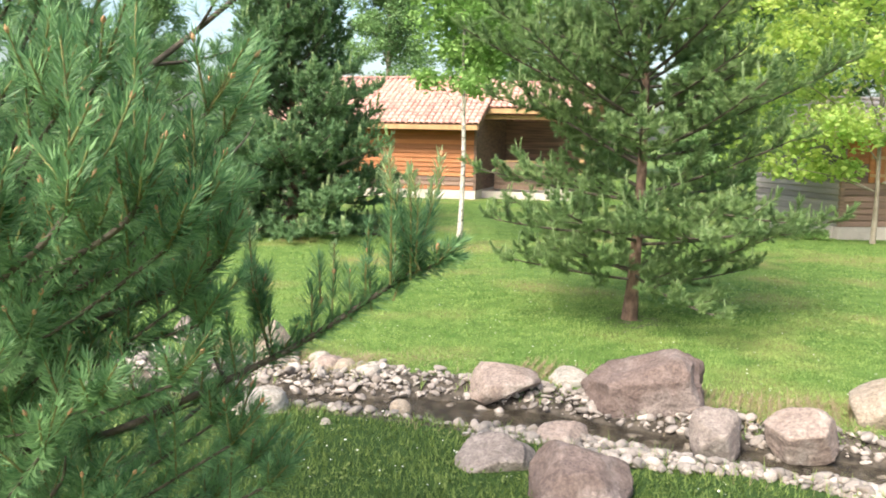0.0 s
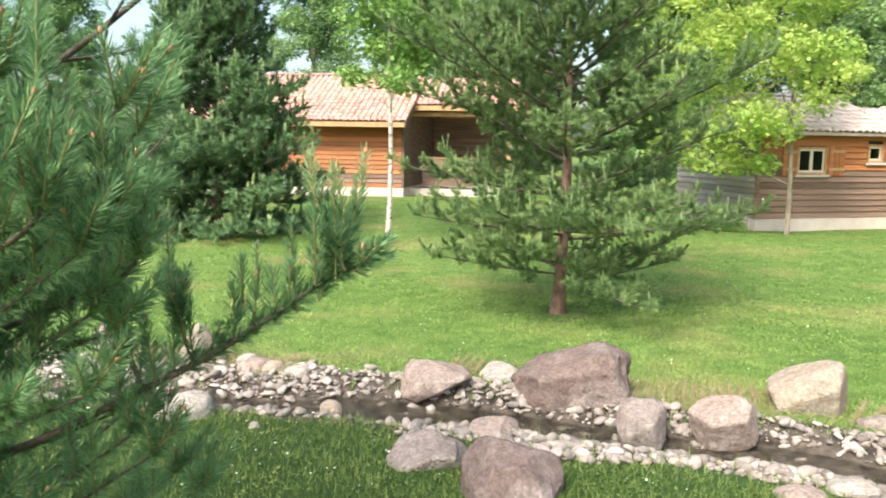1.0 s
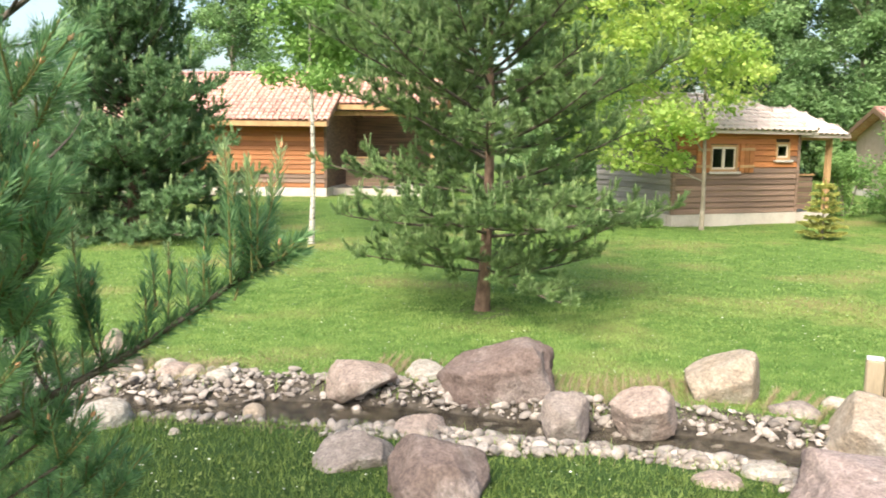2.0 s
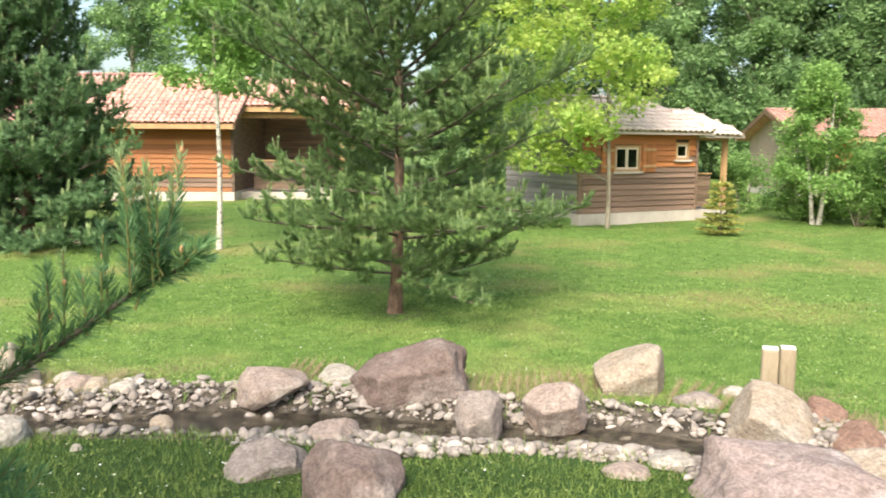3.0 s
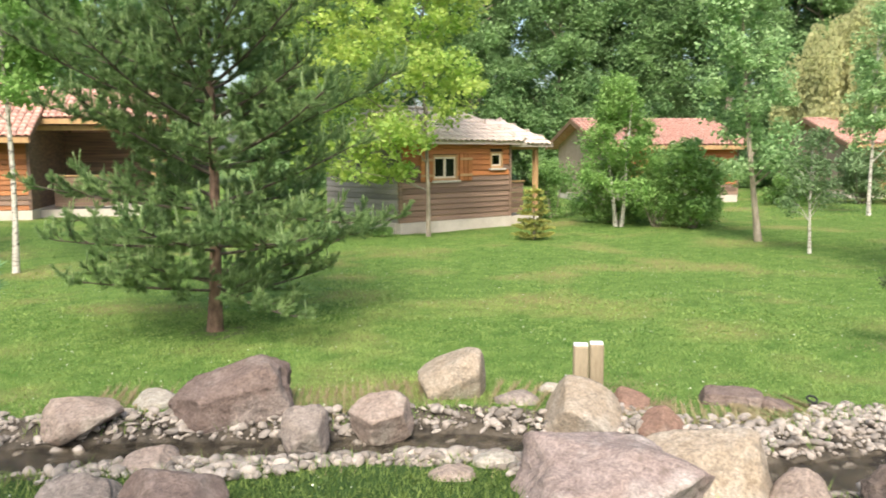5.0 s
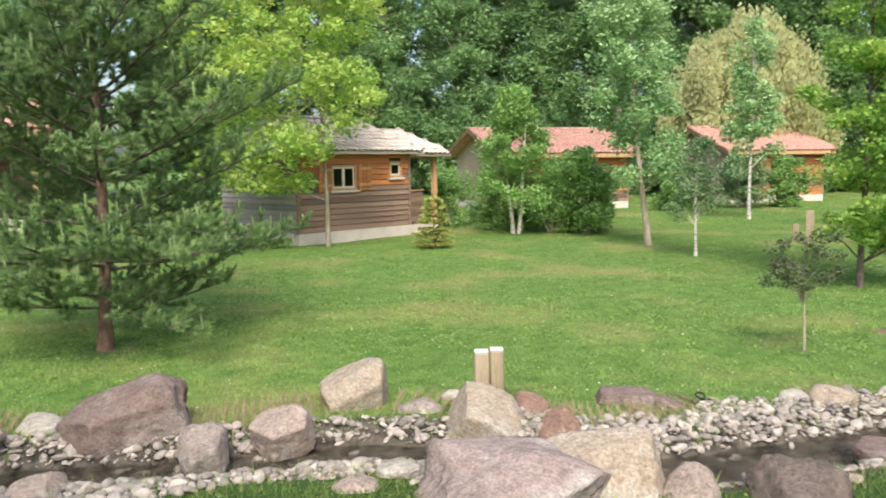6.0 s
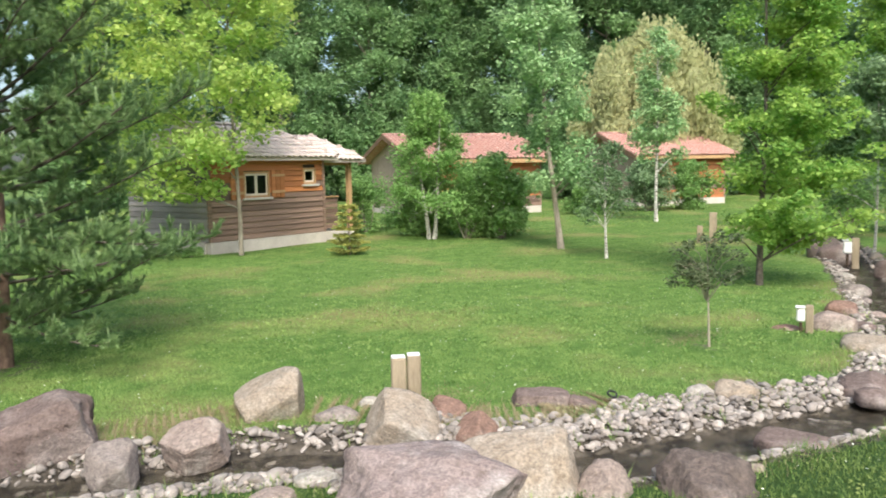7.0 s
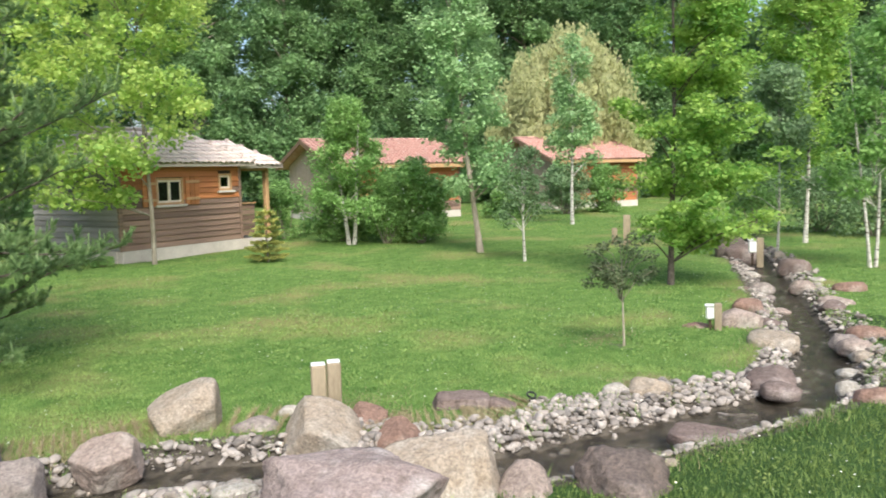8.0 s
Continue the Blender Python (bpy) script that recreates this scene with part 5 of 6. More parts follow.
    for k in range(13):
        a = k / 12
        p = np.array([-0.66 + 0.56 * a, 1.95 - 0.21 * a, 1.33 + 0.33 * a]) - root
        e = brush(p, (rng.normal() * 0.22 + 0.1, rng.normal() * 0.3, 1.0), rng.uniform(0.1, 0.17))
        if k % 2:
            brush(e, (rng.normal() * 0.1, rng.normal() * 0.15, 1.0), rng.uniform(0.05, 0.1), k % 4 == 1)
    clothed([(-0.50, 1.89, 1.43), (-0.53, 1.88, 1.50), (-0.55, 1.87, 1.57)], 0.005, 0.003, 0.3, 2, 0.1, True)
    clothed([(-0.38, 1.84, 1.50), (-0.40, 1.84, 1.56), (-0.41, 1.84, 1.61)], 0.004, 0.003, 0.3, 3, 0.11, True)
    # a tall leader in the middle and its neighbours
    for az, dist, el, ln in ((-20.2, 1.45, -4.5, 0.17), (-16.6, 1.55, -5.5, 0.15), (-24.5, 1.4, -5.0, 0.14), (-15.0, 1.7, -8.0, 0.15)):
        a = radians(az)
        p = np.array([dist * math.sin(a), dist * math.cos(a), 2.0 + dist * math.tan(radians(el))])
        clothed([(-1.75, 2.6, p[2] - 0.45), (p + root + [0, 0, -0.55]) / 2 + [0, 0, p[2] * 0.5 - 0.05], p - [0.05, -0.04, 0.05], p], 0.009, 0.0045, 0.35, 7, 0.12)
        e = p - root
        for k in range(2 if az < -18 else 1):
            e = brush(e, (rng.normal() * 0.05, rng.normal() * 0.05, 1.0), ln)
        for k in range(3):
            brush(p - root + np.array([0, 0, ln]) * rng.uniform(0.2, 0.8), (rng.normal() * 0.6, rng.normal() * 0.6, 1.0), ln * 0.7)
    # the rest of the crown on this side of the trunk
    for k in range(68):
        u, v = (k * 0.618) % 1, (k * 0.7549 + 0.2) % 1
        el = -25 + 35 * v
        az = -34 + (19.5 if el > -9 else 22.5) * u
        if az > -16.5 and -17.5 < el < -10.5 or el > 2 and az > -19:
            continue
        dist = rng.uniform(1.5, 2.45)
        a = radians(az)
        tip = np.array([dist * math.sin(a), dist * math.cos(a), 2.0 + dist * math.tan(radians(el))])
        st = np.array([x, y, max(0.3, tip[2] - rng.uniform(0.3, 0.8))])
        mid = (st + tip) / 2 + np.array([0, 0, -0.07])
        clothed([st, (st + mid) / 2, mid, (mid + tip) / 2 + np.array([0, 0, -0.02]), tip], 0.008, 0.0035, 0.42, 6, 0.145)
    zt = np.linspace(-0.08, 4.6, 12)
    tp = np.stack([0.03 * np.sin(zt), 0.03 * np.cos(zt) - 0.03, zt], 1)
    z = 0.5
    while z < 4.3:
        for k in range(6):
            az = 2 * np.pi * (k + rng.rand() * 0.6) / 6 + z * 2.3
            L = (1.55 if z < 2.6 else 1.55 * (4.8 - z) / 2.2) * rng.uniform(0.8, 1.1)
            dx, dy = np.cos(az), np.sin(az)
            # leave room for the path beside the tree
            if math.hypot(x + dx * L, y + dy * L) < 1.75 or math.hypot(x + dx * L * 0.6, y + dy * L * 0.6) < 1.5:
                continue
            P.bough(np.array([0, 0, z]), (dx, dy, 0.35), L, 0.018, 0.5, 0.0, 0.3, 0.2)
        z += 0.6
    finish_pine(ob, P, "pine_bark", "needle_near", tp, 0.085 * (1 - 0.9 * np.clip(zt, 0, 9) / 4.6), False)
    tagged(under("stemwork", stems.mesh("stemwork", M["shoot_stem"], True), ob, "yellowish green shoot stems"), kind="stuff")
    tagged(under("new_growth", tips.mesh("new_growth", M["candle"]), ob, "pale green upright new shoots"), kind="stuff")
    return ob


def leaves(centres, sizes, rng, flat=0.5, droop=0.0, plain=False):
    """Folded leaf blades at the given centres, turned at random, mostly facing up."""
    n = len(centres)
    nrm = rng.normal(size=(n, 3))
    nrm[:, 2] = np.abs(nrm[:, 2]) + flat
    nrm /= np.linalg.norm(nrm, axis=1)[:, None]
    a = np.cross(nrm, rng.normal(size=(n, 3)))
    if droop:
        a = a * (1 - droop) + np.array([0, 0, -1.0]) * droop
    a /= np.linalg.norm(a, axis=1)[:, None] + 1e-9
    b = np.cross(nrm, a)
    b /= np.linalg.norm(b, axis=1)[:, None] + 1e-9
    L, W = sizes[:, None], sizes[:, None] * 0.36
    mid = centres + nrm * sizes[:, None] * -0.08
    v = np.stack([centres - a * L * 0.5, mid + b * W + a * L * 0.05, centres + a * L * 0.5, mid - b * W + a * L * 0.05], 1).reshape(-1, 3)
    if plain:
        v = np.stack([centres - a * L * 0.5, centres + a * L * 0.2 + b * L * 0.42, centres + a * L * 0.5 - b * L * 0.3], 1).reshape(-1, 3)
        return v, np.arange(3 * n).reshape(-1, 3)
    k = np.arange(n)[:, None] * 4
    return v, np.concatenate([k + np.array([[0, 1, 2]]), k + np.array([[0, 2, 3]])])


def crown_leaves(clumps, radii, per, size, rng, flat=0.5, droop=0.0, squash=0.75, plain=False):
    c = np.repeat(clumps, per, axis=0)
    r = np.repeat(radii, per)
    d = rng.normal(size=c.shape)
    d /= np.linalg.norm(d, axis=1)[:, None]
    d *= (rng.rand(len(c)) ** 0.45)[:, None] * r[:, None]
    d[:, 2] *= squash
    return leaves(c + d, size * rng.uniform(0.6, 1.3, len(c)), rng, flat, droop, plain)


def broadleaf(name, x, y, h, trunk_r, low, profile, n_clumps, clump_r, per, size, leaf, bark, seed, label, category, lean=(0, 0), stems=1, limbs=True, flat=0.5, droop=0.0, shift=(0, 0), z=None, plain=False, keep=None, layers=0):
    """A tree: tapered stems, limbs to the clumps, and a crown of many leaves. profile(u): radius at the share u of the crown's height."""
    rng = np.random.RandomState(seed)
    ob = base(name, x, y, float(ground_z(x, y)) if z is None else z, 0, label, category)
    C = []
    while len(C) < n_clumps:
        u = rng.rand()
        R = profile(u)
        if layers:
            # boughs in tiers, each rising a little outwards
            a = rng.rand() * 2 * np.pi
            spoke = math.floor(a * 0.96)
            u = min(1.0, (math.floor(u * layers) + 0.4 * rng.rand() + 0.55 * (spoke * 0.618 % 1)) / layers)
            R = profile(u) * (0.72 + 0.5 * ((spoke * 2 + math.floor(u * layers) * 3) * 0.618 % 1))
        rr = R * rng.rand() ** (0.7 if layers else 0.45)
        if not layers:
            a = rng.rand() * 2 * np.pi
        zz = low + (h - low) * u + (0.22 * rr if layers else 0)
        c = (rr * np.cos(a) + lean[0] * zz + shift[0], rr * np.sin(a) + lean[1] * zz + shift[1], zz)
        if keep is None or keep(*c):
            C.append(c)
    C = np.array(C)
    wood = Pile()
    top = low + (h - low) * 0.8
    for s in range(stems):
        off = np.array([0, 0]) if stems == 1 else np.array([math.cos(s * 2.4), math.sin(s * 2.4)]) * 0.09
        zs = np.linspace(-0.08, top, 9)
        pts = np.stack([off[0] * (1 + zs * (1.2 if stems > 1 else 0)) + lean[0] * zs + 0.03 * np.sin(zs * 1.3 + seed), off[1] * (1 + zs * 1.2) + lean[1] * zs + 0.03 * np.cos(zs * 1.1 + seed), zs], 1)
        rad = trunk_r * (1 - 0.8 * np.clip(zs, 0, top) / top) * (1 + 0.3 * np.exp(-np.clip(zs, 0, 9) / 0.15))
        wood.add(*tube(pts, rad, 9))
    if limbs:
        for c in C[rng.permutation(len(C))[: min(26, len(C))]]:
            zz = max(low * 0.75, c[2] - 0.55 * math.hypot(c[0], c[1]) - 0.2)
            if zz > top:
                continue
            st = np.array([lean[0] * zz, lean[1] * zz, zz])
            mid = (st + c) / 2 + np.array([0, 0, 0.08])
            wood.add(*tube(np.array([st, mid, c]), [trunk_r * 0.38 * (1 - 0.6 * zz / h), trunk_r * 0.22, 0.006], 5))
    under("trunk", wood.mesh("trunk", M[bark], True), ob)
    v, f = crown_leaves(C, clump_r * rng.uniform(0.6, 1.25, n_clumps), per, size, rng, flat, droop, 2.2 if droop else 0.5 if layers else 0.75, plain)
    tagged(under("crown", arrays_mesh("crown", v, f, M[leaf]), ob), kind="stuff")
    return ob


def bush(x, y, w, h, leaf, seed, label, size=0.07, n=5000, flowers=0):
    rng = np.random.RandomState(seed)
    ob = base("bush", x, y, float(ground_z(x, y)), 0, label, "bush")
    k = 46
    a, u = rng.rand(k) * 2 * np.pi, rng.rand(k)
    R = w / 2 * np.sqrt(np.clip(1 - (u * 1.15 - 0.3) ** 2, 0.1, 1)) * 0.8
    rr = R * rng.rand(k) ** 0.4 * (0.78 + 0.38 * np.sin(3 * a + seed) * np.sin(5 * u + seed))
    C = np.stack([rr * np.cos(a), rr * np.sin(a), 0.07 * h + u * h * 0.8], 1)
    wood = Pile()
    for c in C[:12]:
        wood.add(*tube(np.array([[c[0] * 0.15, c[1] * 0.15, -0.05], c * [0.6, 0.6, 0.5], c]), [0.025, 0.015, 0.005], 5))
    under("stemwork", wood.mesh("stemwork", M["bark"], True), ob)
    v, f = crown_leaves(C, w * 0.17 * rng.uniform(0.7, 1.2, k), n // k, size, rng)
    tagged(under("foliage", arrays_mesh("foliage", v, f, M[leaf]), ob), kind="stuff")
    if flowers:
        i = rng.randint(0, k, flowers)
        d = rng.normal(size=(flowers, 3))
        d /= np.linalg.norm(d, axis=1)[:, None]
        v, f = leaves(C[i] + d * w * 0.2, np.full(flowers, 0.06), rng, 1.0)
        tagged(under("flowers", arrays_mesh("flowers", v, f, M["petal"]), ob, "small white flower heads"), kind="stuff")
    return ob


pine(2.22, 9.45, 6.9, 0.078, lambda z: 2.0 * min(1, 0.7 + 0.24 * z) if z < 2.3 else 2.0 - 0.3 * (z - 2.3), 0.5, 0.42, 7, 5, "bushy pine on the lawn with a reddish brown trunk", "needle", 0.105, 56, 0.064, 0.0105, 0.115, 0.6, lambda az, z: 1 + 0.11 * math.cos(az) if z < 1.9 else 1 - 0.34 * max(0.0, math.cos(az)))
pine(-3.2, 17.6, 6.2, 0.13, lambda z: 2.45 - 0.3 * z, 0.2, 0.3, 8, 9, "dark dense pine in front of the wooden house", "needle_dark", 0.18, 23, 0.12, 0.034, 0.14, 0.5)
near_pine()

broadleaf("birch_tree", 0.36, 15.8, 8.2, 0.052, 2.9, lambda u: 1.3 * min(1, 0.55 + 2 * u) * (1 - 0.4 * u), 150, 0.42, 150, 0.11, "leaf_birch", "birch_bark", 31, "slender white birch with bright green leaves", "birch tree", (0.005, 0))
broadleaf("ash_tree", 9.35, 17.75, 8.6, 0.052, 1.5, lambda u: 2.6 * min(1, 0.75 + 0.6 * u) * (1 - 0.45 * max(0, u - 0.5)), 270, 0.45, 115, 0.125, "leaf_ash", "bark", 32, "yellow-green broadleaf tree beside the cabin", "tree", (-0.02, 0), shift=(-1.05, 0.1), keep=lambda a, b, c: 0.89 * a - 0.45 * b < -0.35 + 0.8 * (c - 1.5) and b > -2.0)
broadleaf("birch_tree", 15.1, 17.5, 3.9, 0.06, 0.95, lambda u: 1.5 * (1 - 0.88 * u), 90, 0.42, 190, 0.085, "leaf_birch", "birch_bark", 33, "young birch with three white stems", "birch tree", stems=3)
broadleaf("poplar_tree", 15.29, 12.97, 7.6, 0.075, 1.5, lambda u: 1.25 * min(1, 0.7 + 1.5 * u) * (1 - 0.6 * u), 120, 0.4, 170, 0.1, "leaf_poplar", "bark", 34, "slender silvery poplar with a leaning trunk", "poplar tree", (-0.085, 0.055))
broadleaf("young_tree", 14.36, 10.89, 2.4, 0.035, 0.85, lambda u: 0.6 * (1 - 0.55 * u), 36, 0.25, 100, 0.065, "leaf_grey", "birch_bark", 35, "small grey-green tree on a pale stem", "tree")
broadleaf("birch_tree", 24.36, 16.37, 6.4, 0.06, 2.2, lambda u: 0.85 * (1 - 0.5 * u), 54, 0.42, 130, 0.12, "leaf_poplar", "birch_bark", 36, "birch with a white stem on the far lawn", "birch tree")
broadleaf("oak_tree", 12.74, 6.53, 7.2, 0.05, 0.5, lambda u: 1.5 * min(1, 0.62 + 1.6 * u) * (1 - 0.8 * u) + 0.06, 330, 0.32, 110, 0.085, "leaf_oak", "twig", 37, "bright green young tree with low boughs beside the brook", "tree", shift=(0.18, -0.36), layers=8)
broadleaf("maple_tree", 20.95, 7.22, 8.0, 0.055, 1.5, lambda u: 1.35 * (1 - 0.65 * u), 120, 0.42, 170, 0.11, "leaf_oak", "birch_bark", 38, "light green tree with a pale stem on the far lawn", "tree")
broadleaf("birch_tree", 17.9, 6.76, 4.0, 0.032, 1.3, lambda u: 0.75 * (1 - 0.5 * u), 44, 0.32, 110, 0.10, "leaf_grey", "birch_bark", 39, "thin birch with grey-green leaves", "birch tree")
broadleaf("birch_tree", 16.6, 4.5, 4.6, 0.034, 1.5, lambda u: 0.95 * (1 - 0.5 * u), 50, 0.36, 120, 0.10, "leaf_birch", "birch_bark", 40, "birch near the upper brook", "birch tree", stems=2)
broadleaf("sapling", 8.05, 4.71, 1.28, 0.013, 0.66, lambda u: 0.44 * (1 - 0.4 * u), 26, 0.12, 100, 0.034, "leaf_plum", "bark", 41, "thin sapling with a small grey-green crown", "sapling")
broadleaf("willow_tree", 38.0, 25.9, 8.2, 0.3, 2.0, lambda u: 4.2 * math.sqrt(max(0.04, 1 - (u * 1.1 - 0.1) ** 2)), 260, 0.62, 300, 0.19, "leaf_willow", "bark", 42, "pale weeping willow behind the houses", "willow tree", droop=0.9)

bush(16.6, 16.2, 2.3, 2.75, "leaf_bush", 51, "dark green shrub with scattered white flowers", 0.12, 8500, 110)
bush(17.9, 18.4, 2.6, 2.3, "leaf_bush", 49, "dense dark shrub behind the flowering one", 0.1, 12000)
bush(15.7, 18.3, 2.0, 1.9, "leaf_bush", 48, "dense dark shrub behind the birch stems", 0.1, 9000)
bush(15.9, 16.9, 1.5, 1.6, "leaf_bush", 52, "low dark shrub beside the birch", 0.08, 3500)
bush(15.6, 21.2, 2.2, 2.0, "leaf_bush", 53, "dark shrub beside the cabin's porch", 0.09, 4500)
bush(17.6, 21.6, 2.2, 1.6, "leaf_bush", 54, "shrub in front of the beige house", 0.09, 4000)
bush(8.35, 18.2, 0.7, 0.22, "leaf_bush", 59, "low plants along the cabin's plinth", 0.05, 1800)
bush(8.1, 19.2, 0.7, 0.24, "leaf_grey", 50, "low grey-green plants beside the cabin", 0.05, 1800)
bush(4.4, 24.4, 1.9, 1.0, "leaf_bush", 55, "low green shrub beside the wooden house", 0.09, 3000)
bush(26.6, 21.0, 2.6, 1.9, "leaf_bush", 56, "dark shrub in front of the distant house", 0.12, 7500)
bush(29.4, 20.2, 2.8, 2.3, "leaf_grey", 57, "grey-green shrub in front of the distant house", 0.12, 7500)
bush(31.4, 19.4, 2.4, 2.2, "leaf_bush", 58, "green shrub beside the distant house", 0.12, 7000)
for k in range(9):
    bush(24.2 + 0.5 * math.sin(k * 2.3), 9.8 - 1.7 * k, 2.9, 2.0 + 0.5 * math.sin(k * 1.7), "leaf_grey" if k % 3 else "leaf_bush", 60 + k, "shrub in the hedge along the far edge of the lawn", 0.1, 3800)


def golden_fir():
    rng = np.random.RandomState(71)
    ob = base("golden_fir", 11.05, 15.72, 0, 0, "small yellow-tipped fir in tiers on the lawn", "fir tree")
    wood, green = Pile(), Pile()
    zs = np.linspace(-0.05, 1.2, 6)
    wood.add(*tube(np.stack([0 * zs, 0 * zs, zs], 1), np.linspace(0.03, 0.006, 6), 6))
    shp = [shoot_shape(0.15, 130, 0.05, 0.026, rng) for _ in range(4)]
    z = 0.08
    while z < 1.15:
        R = 0.46 * (1 - z / 1.25) + 0.03
        for k in range(11):
            a = 2 * np.pi * (k + rng.rand() * 0.5) / 11 + z * 5
            d = np.array([math.cos(a), math.sin(a), 0.12])
            pts = np.array([[0, 0, z], d * R * 0.5 + [0, 0, z], d * R + [0, 0, z + 0.02]])
            wood.add(*tube(pts, [0.008, 0.005, 0.002], 4))
            for s in np.linspace(0.25, 0.95, max(2, int(R / 0.07))):
                v, f = shp[rng.randint(4)]
                dd = d + rng.normal(size=3) * [0.5, 0.5, 0.15]
                green.add(v @ turned(dd, rng).T + pts[0] + (pts[2] - pts[0]) * s * 0.85, f)
        z += 0.17
    v, f = shp[0]
    green.add(v + [0, 0, 1.12], f)
    under("trunk", wood.mesh("trunk", M["bark"], True), ob)
    tagged(under("foliage", green.mesh("foliage", M["leaf_gold"]), ob), kind="stuff")


golden_fir()


def forest():
    """The tall dark wood behind the houses and unseen added woods: a few trees, each repeated at other places and
    turns.
    """
    kinds = []
    for k in range(4):
        rng = np.random.RandomState(100 + k)
        h = 19.0 + 2.0 * k
        t = broadleaf("forest_tree", 60 + 6 * k, 40 - 8 * k, h, 0.28, 0.5, lambda u: 4.4 * (0.62 + 1.3 * u * (1 - u) - 0.3 * u + 0.1 * math.sin(9 * u)), 190, 1.25, 300, 0.27, "leaf_forest", "bark", 100 + k, "tall dark green tree of the wood behind the houses and the unseen added woods", "tree", z=0, plain=True)
        tagged(t, group="wood behind the houses")
        kinds.append(t)
    rng = random.Random(9)
    for row, (dist, step) in enumerate(((55, 5.4), (65, 8.2))):
        az = 8 + row * 2
        while az < 84:
            a = radians(az)
            d = dist + rng.uniform(-3, 3)
            if row > 0 or az > 16:
                s = rng.uniform(0.85, 1.15)
                copy_thing(kinds[rng.randrange(4)], pose(d * math.sin(a), d * math.cos(a), -0.3, 0, 0, rng.uniform(0, 360)) @ Matrix.Diagonal((s, s, s * rng.uniform(0.9, 1.1), 1)))
            az += math.degrees(step / dist) * rng.uniform(0.85, 1.15)
    # and lower woods added out of view, for the window panes to reflect
    for k in range(26):
        a, d = radians(92 + 9.4 * k + rng.uniform(-2, 2)), 72 + rng.uniform(-5, 5)
        copy_thing(kinds[rng.randrange(4)], pose(d * math.sin(a), d * math.cos(a), -0.3, 0, 0, rng.uniform(0, 360)) @ Matrix.Diagonal((1.25, 1.25, rng.uniform(0.42, 0.55), 1)))
    for az, d in ((-3.8, 48), (2.5, 54), (6.5, 52), (-19, 61), (-25, 58), (-31, 60)):
        a = radians(az)
        copy_thing(kinds[rng.randrange(4)], pose(d * math.sin(a), d * math.cos(a), -0.3, 0, 0, rng.uniform(0, 360)) @ Matrix.Diagonal((0.75, 0.75, 0.62 if az < -6 else 0.72, 1)))


forest()


# ---- posts, lamps and small things ----
def post_pair():
    p = base("wooden_bollard", 4.30, 5.28, 0, -35, "pair of short squared wooden posts standing side by side", "bollard")
    for x0, w, h in ((-0.125, 0.125, 0.425), (0.008, 0.115, 0.44)):
        bm = box(x0, x0 + w, -0.06, 0.06, -0.12, h, bevel=0.012)
        part("post", bm, M["post_wood"], p)
        part("cap", box(x0 + 0.004, x0 + w - 0.004, -0.056, 0.056, h, h + 0.012, bevel=0.005), M["white"], p, "bleached sawn top")


post_pair()


def path_lamp(x, y, s):
    """A low wooden post with a white lamp box on its side."""
    p = base("path_lamp", x, y, 0, -65, "low wooden post with a white garden lamp on its side", "lamp")
    part("post", box(0.0, 0.13 * s, -0.07 * s, 0.07 * s, -0.1, 0.5 * s, bevel=0.01), M["post_wood"], p)
    part("lamp_head", box(-0.15 * s, -0.004, -0.08 * s, 0.08 * s, 0.2 * s, 0.44 * s, bevel=0.02), M["white"], p, "white lamp head")
    part("lamp_cap", box(-0.17 * s, -0.004, -0.095 * s, 0.095 * s, 0.444 * s, 0.475 * s, bevel=0.008), M["white"], p)
    part("lamp_stem", box(-0.1 * s, -0.05 * s, -0.025 * s, 0.025 * s, -0.05, 0.198 * s, bevel=0.006), M["dark_wood"], p)


path_lamp(9.46, 4.28, 0.66)
path_lamp(16.4, 6.6, 1.0)


def far_post():
    p = base("garden_post", 18.7, 10.9, 0, -60, "short pale wooden posts on the far lawn", "post")
    part("post", box(-0.09, 0.09, -0.08, 0.08, -0.1, 0.75, bevel=0.01), M["post_wood"], p)
    part("post", box(-0.38, -0.24, -0.07, 0.07, -0.1, 0.42, bevel=0.01), M["post_wood"], p)


far_post()


def garden_hose():
    pile = Pile()
    a = np.linspace(0, 2 * np.pi * 2.2, 40)
    pts = np.stack([0.05 * np.cos(a), 0.035 * np.sin(a), 0.045 + 0.035 * np.sin(a * 0.5 + 1)], 1)
    pile.add(*tube(pts, np.full(40, 0.009), 6))
    ob = new("hose_end", pile.mesh("hose_end", M["black"], True))
    ob.matrix_basis = pose(5.62, 4.15, 0, 0, 0, 20)
    tagged(ob, "short coil of black hose on the gravel's edge", "hose")


garden_hose()


# ---- grass ----
def blades(name, x, y, height, width, mat, seed, label, lean=0.5):
    rng = np.random.RandomState(seed)
    n = len(x)
    z = ground_z(x, y)
    a = rng.rand(n) * 2 * np.pi
    h = height * rng.uniform(0.45, 1.25, n) * (0.75 + 0.5 * (np.sin(x * 5.1 + 2 * np.sin(y * 3.3)) * np.sin(y * 4.7 + 1.5 * np.sin(x * 2.9)) * 0.5 + 0.5))
    w = width * rng.uniform(0.7, 1.3, n) / 2
    b = np.stack([x, y, z - 0.004], 1)
    side = np.stack([np.cos(a), np.sin(a), 0 * a], 1) * w[:, None]
    tip = b + np.stack([-np.sin(a) * h * lean * rng.rand(n), np.cos(a) * h * lean * rng.rand(n), h], 1)
    v = np.stack([b - side, b + side, tip], 1).reshape(-1, 3)
    ob = new(name, arrays_mesh(name, v, np.arange(3 * n).reshape(-1, 3), M[mat]))
    return tagged(ob, label, "grass", kind="stuff")


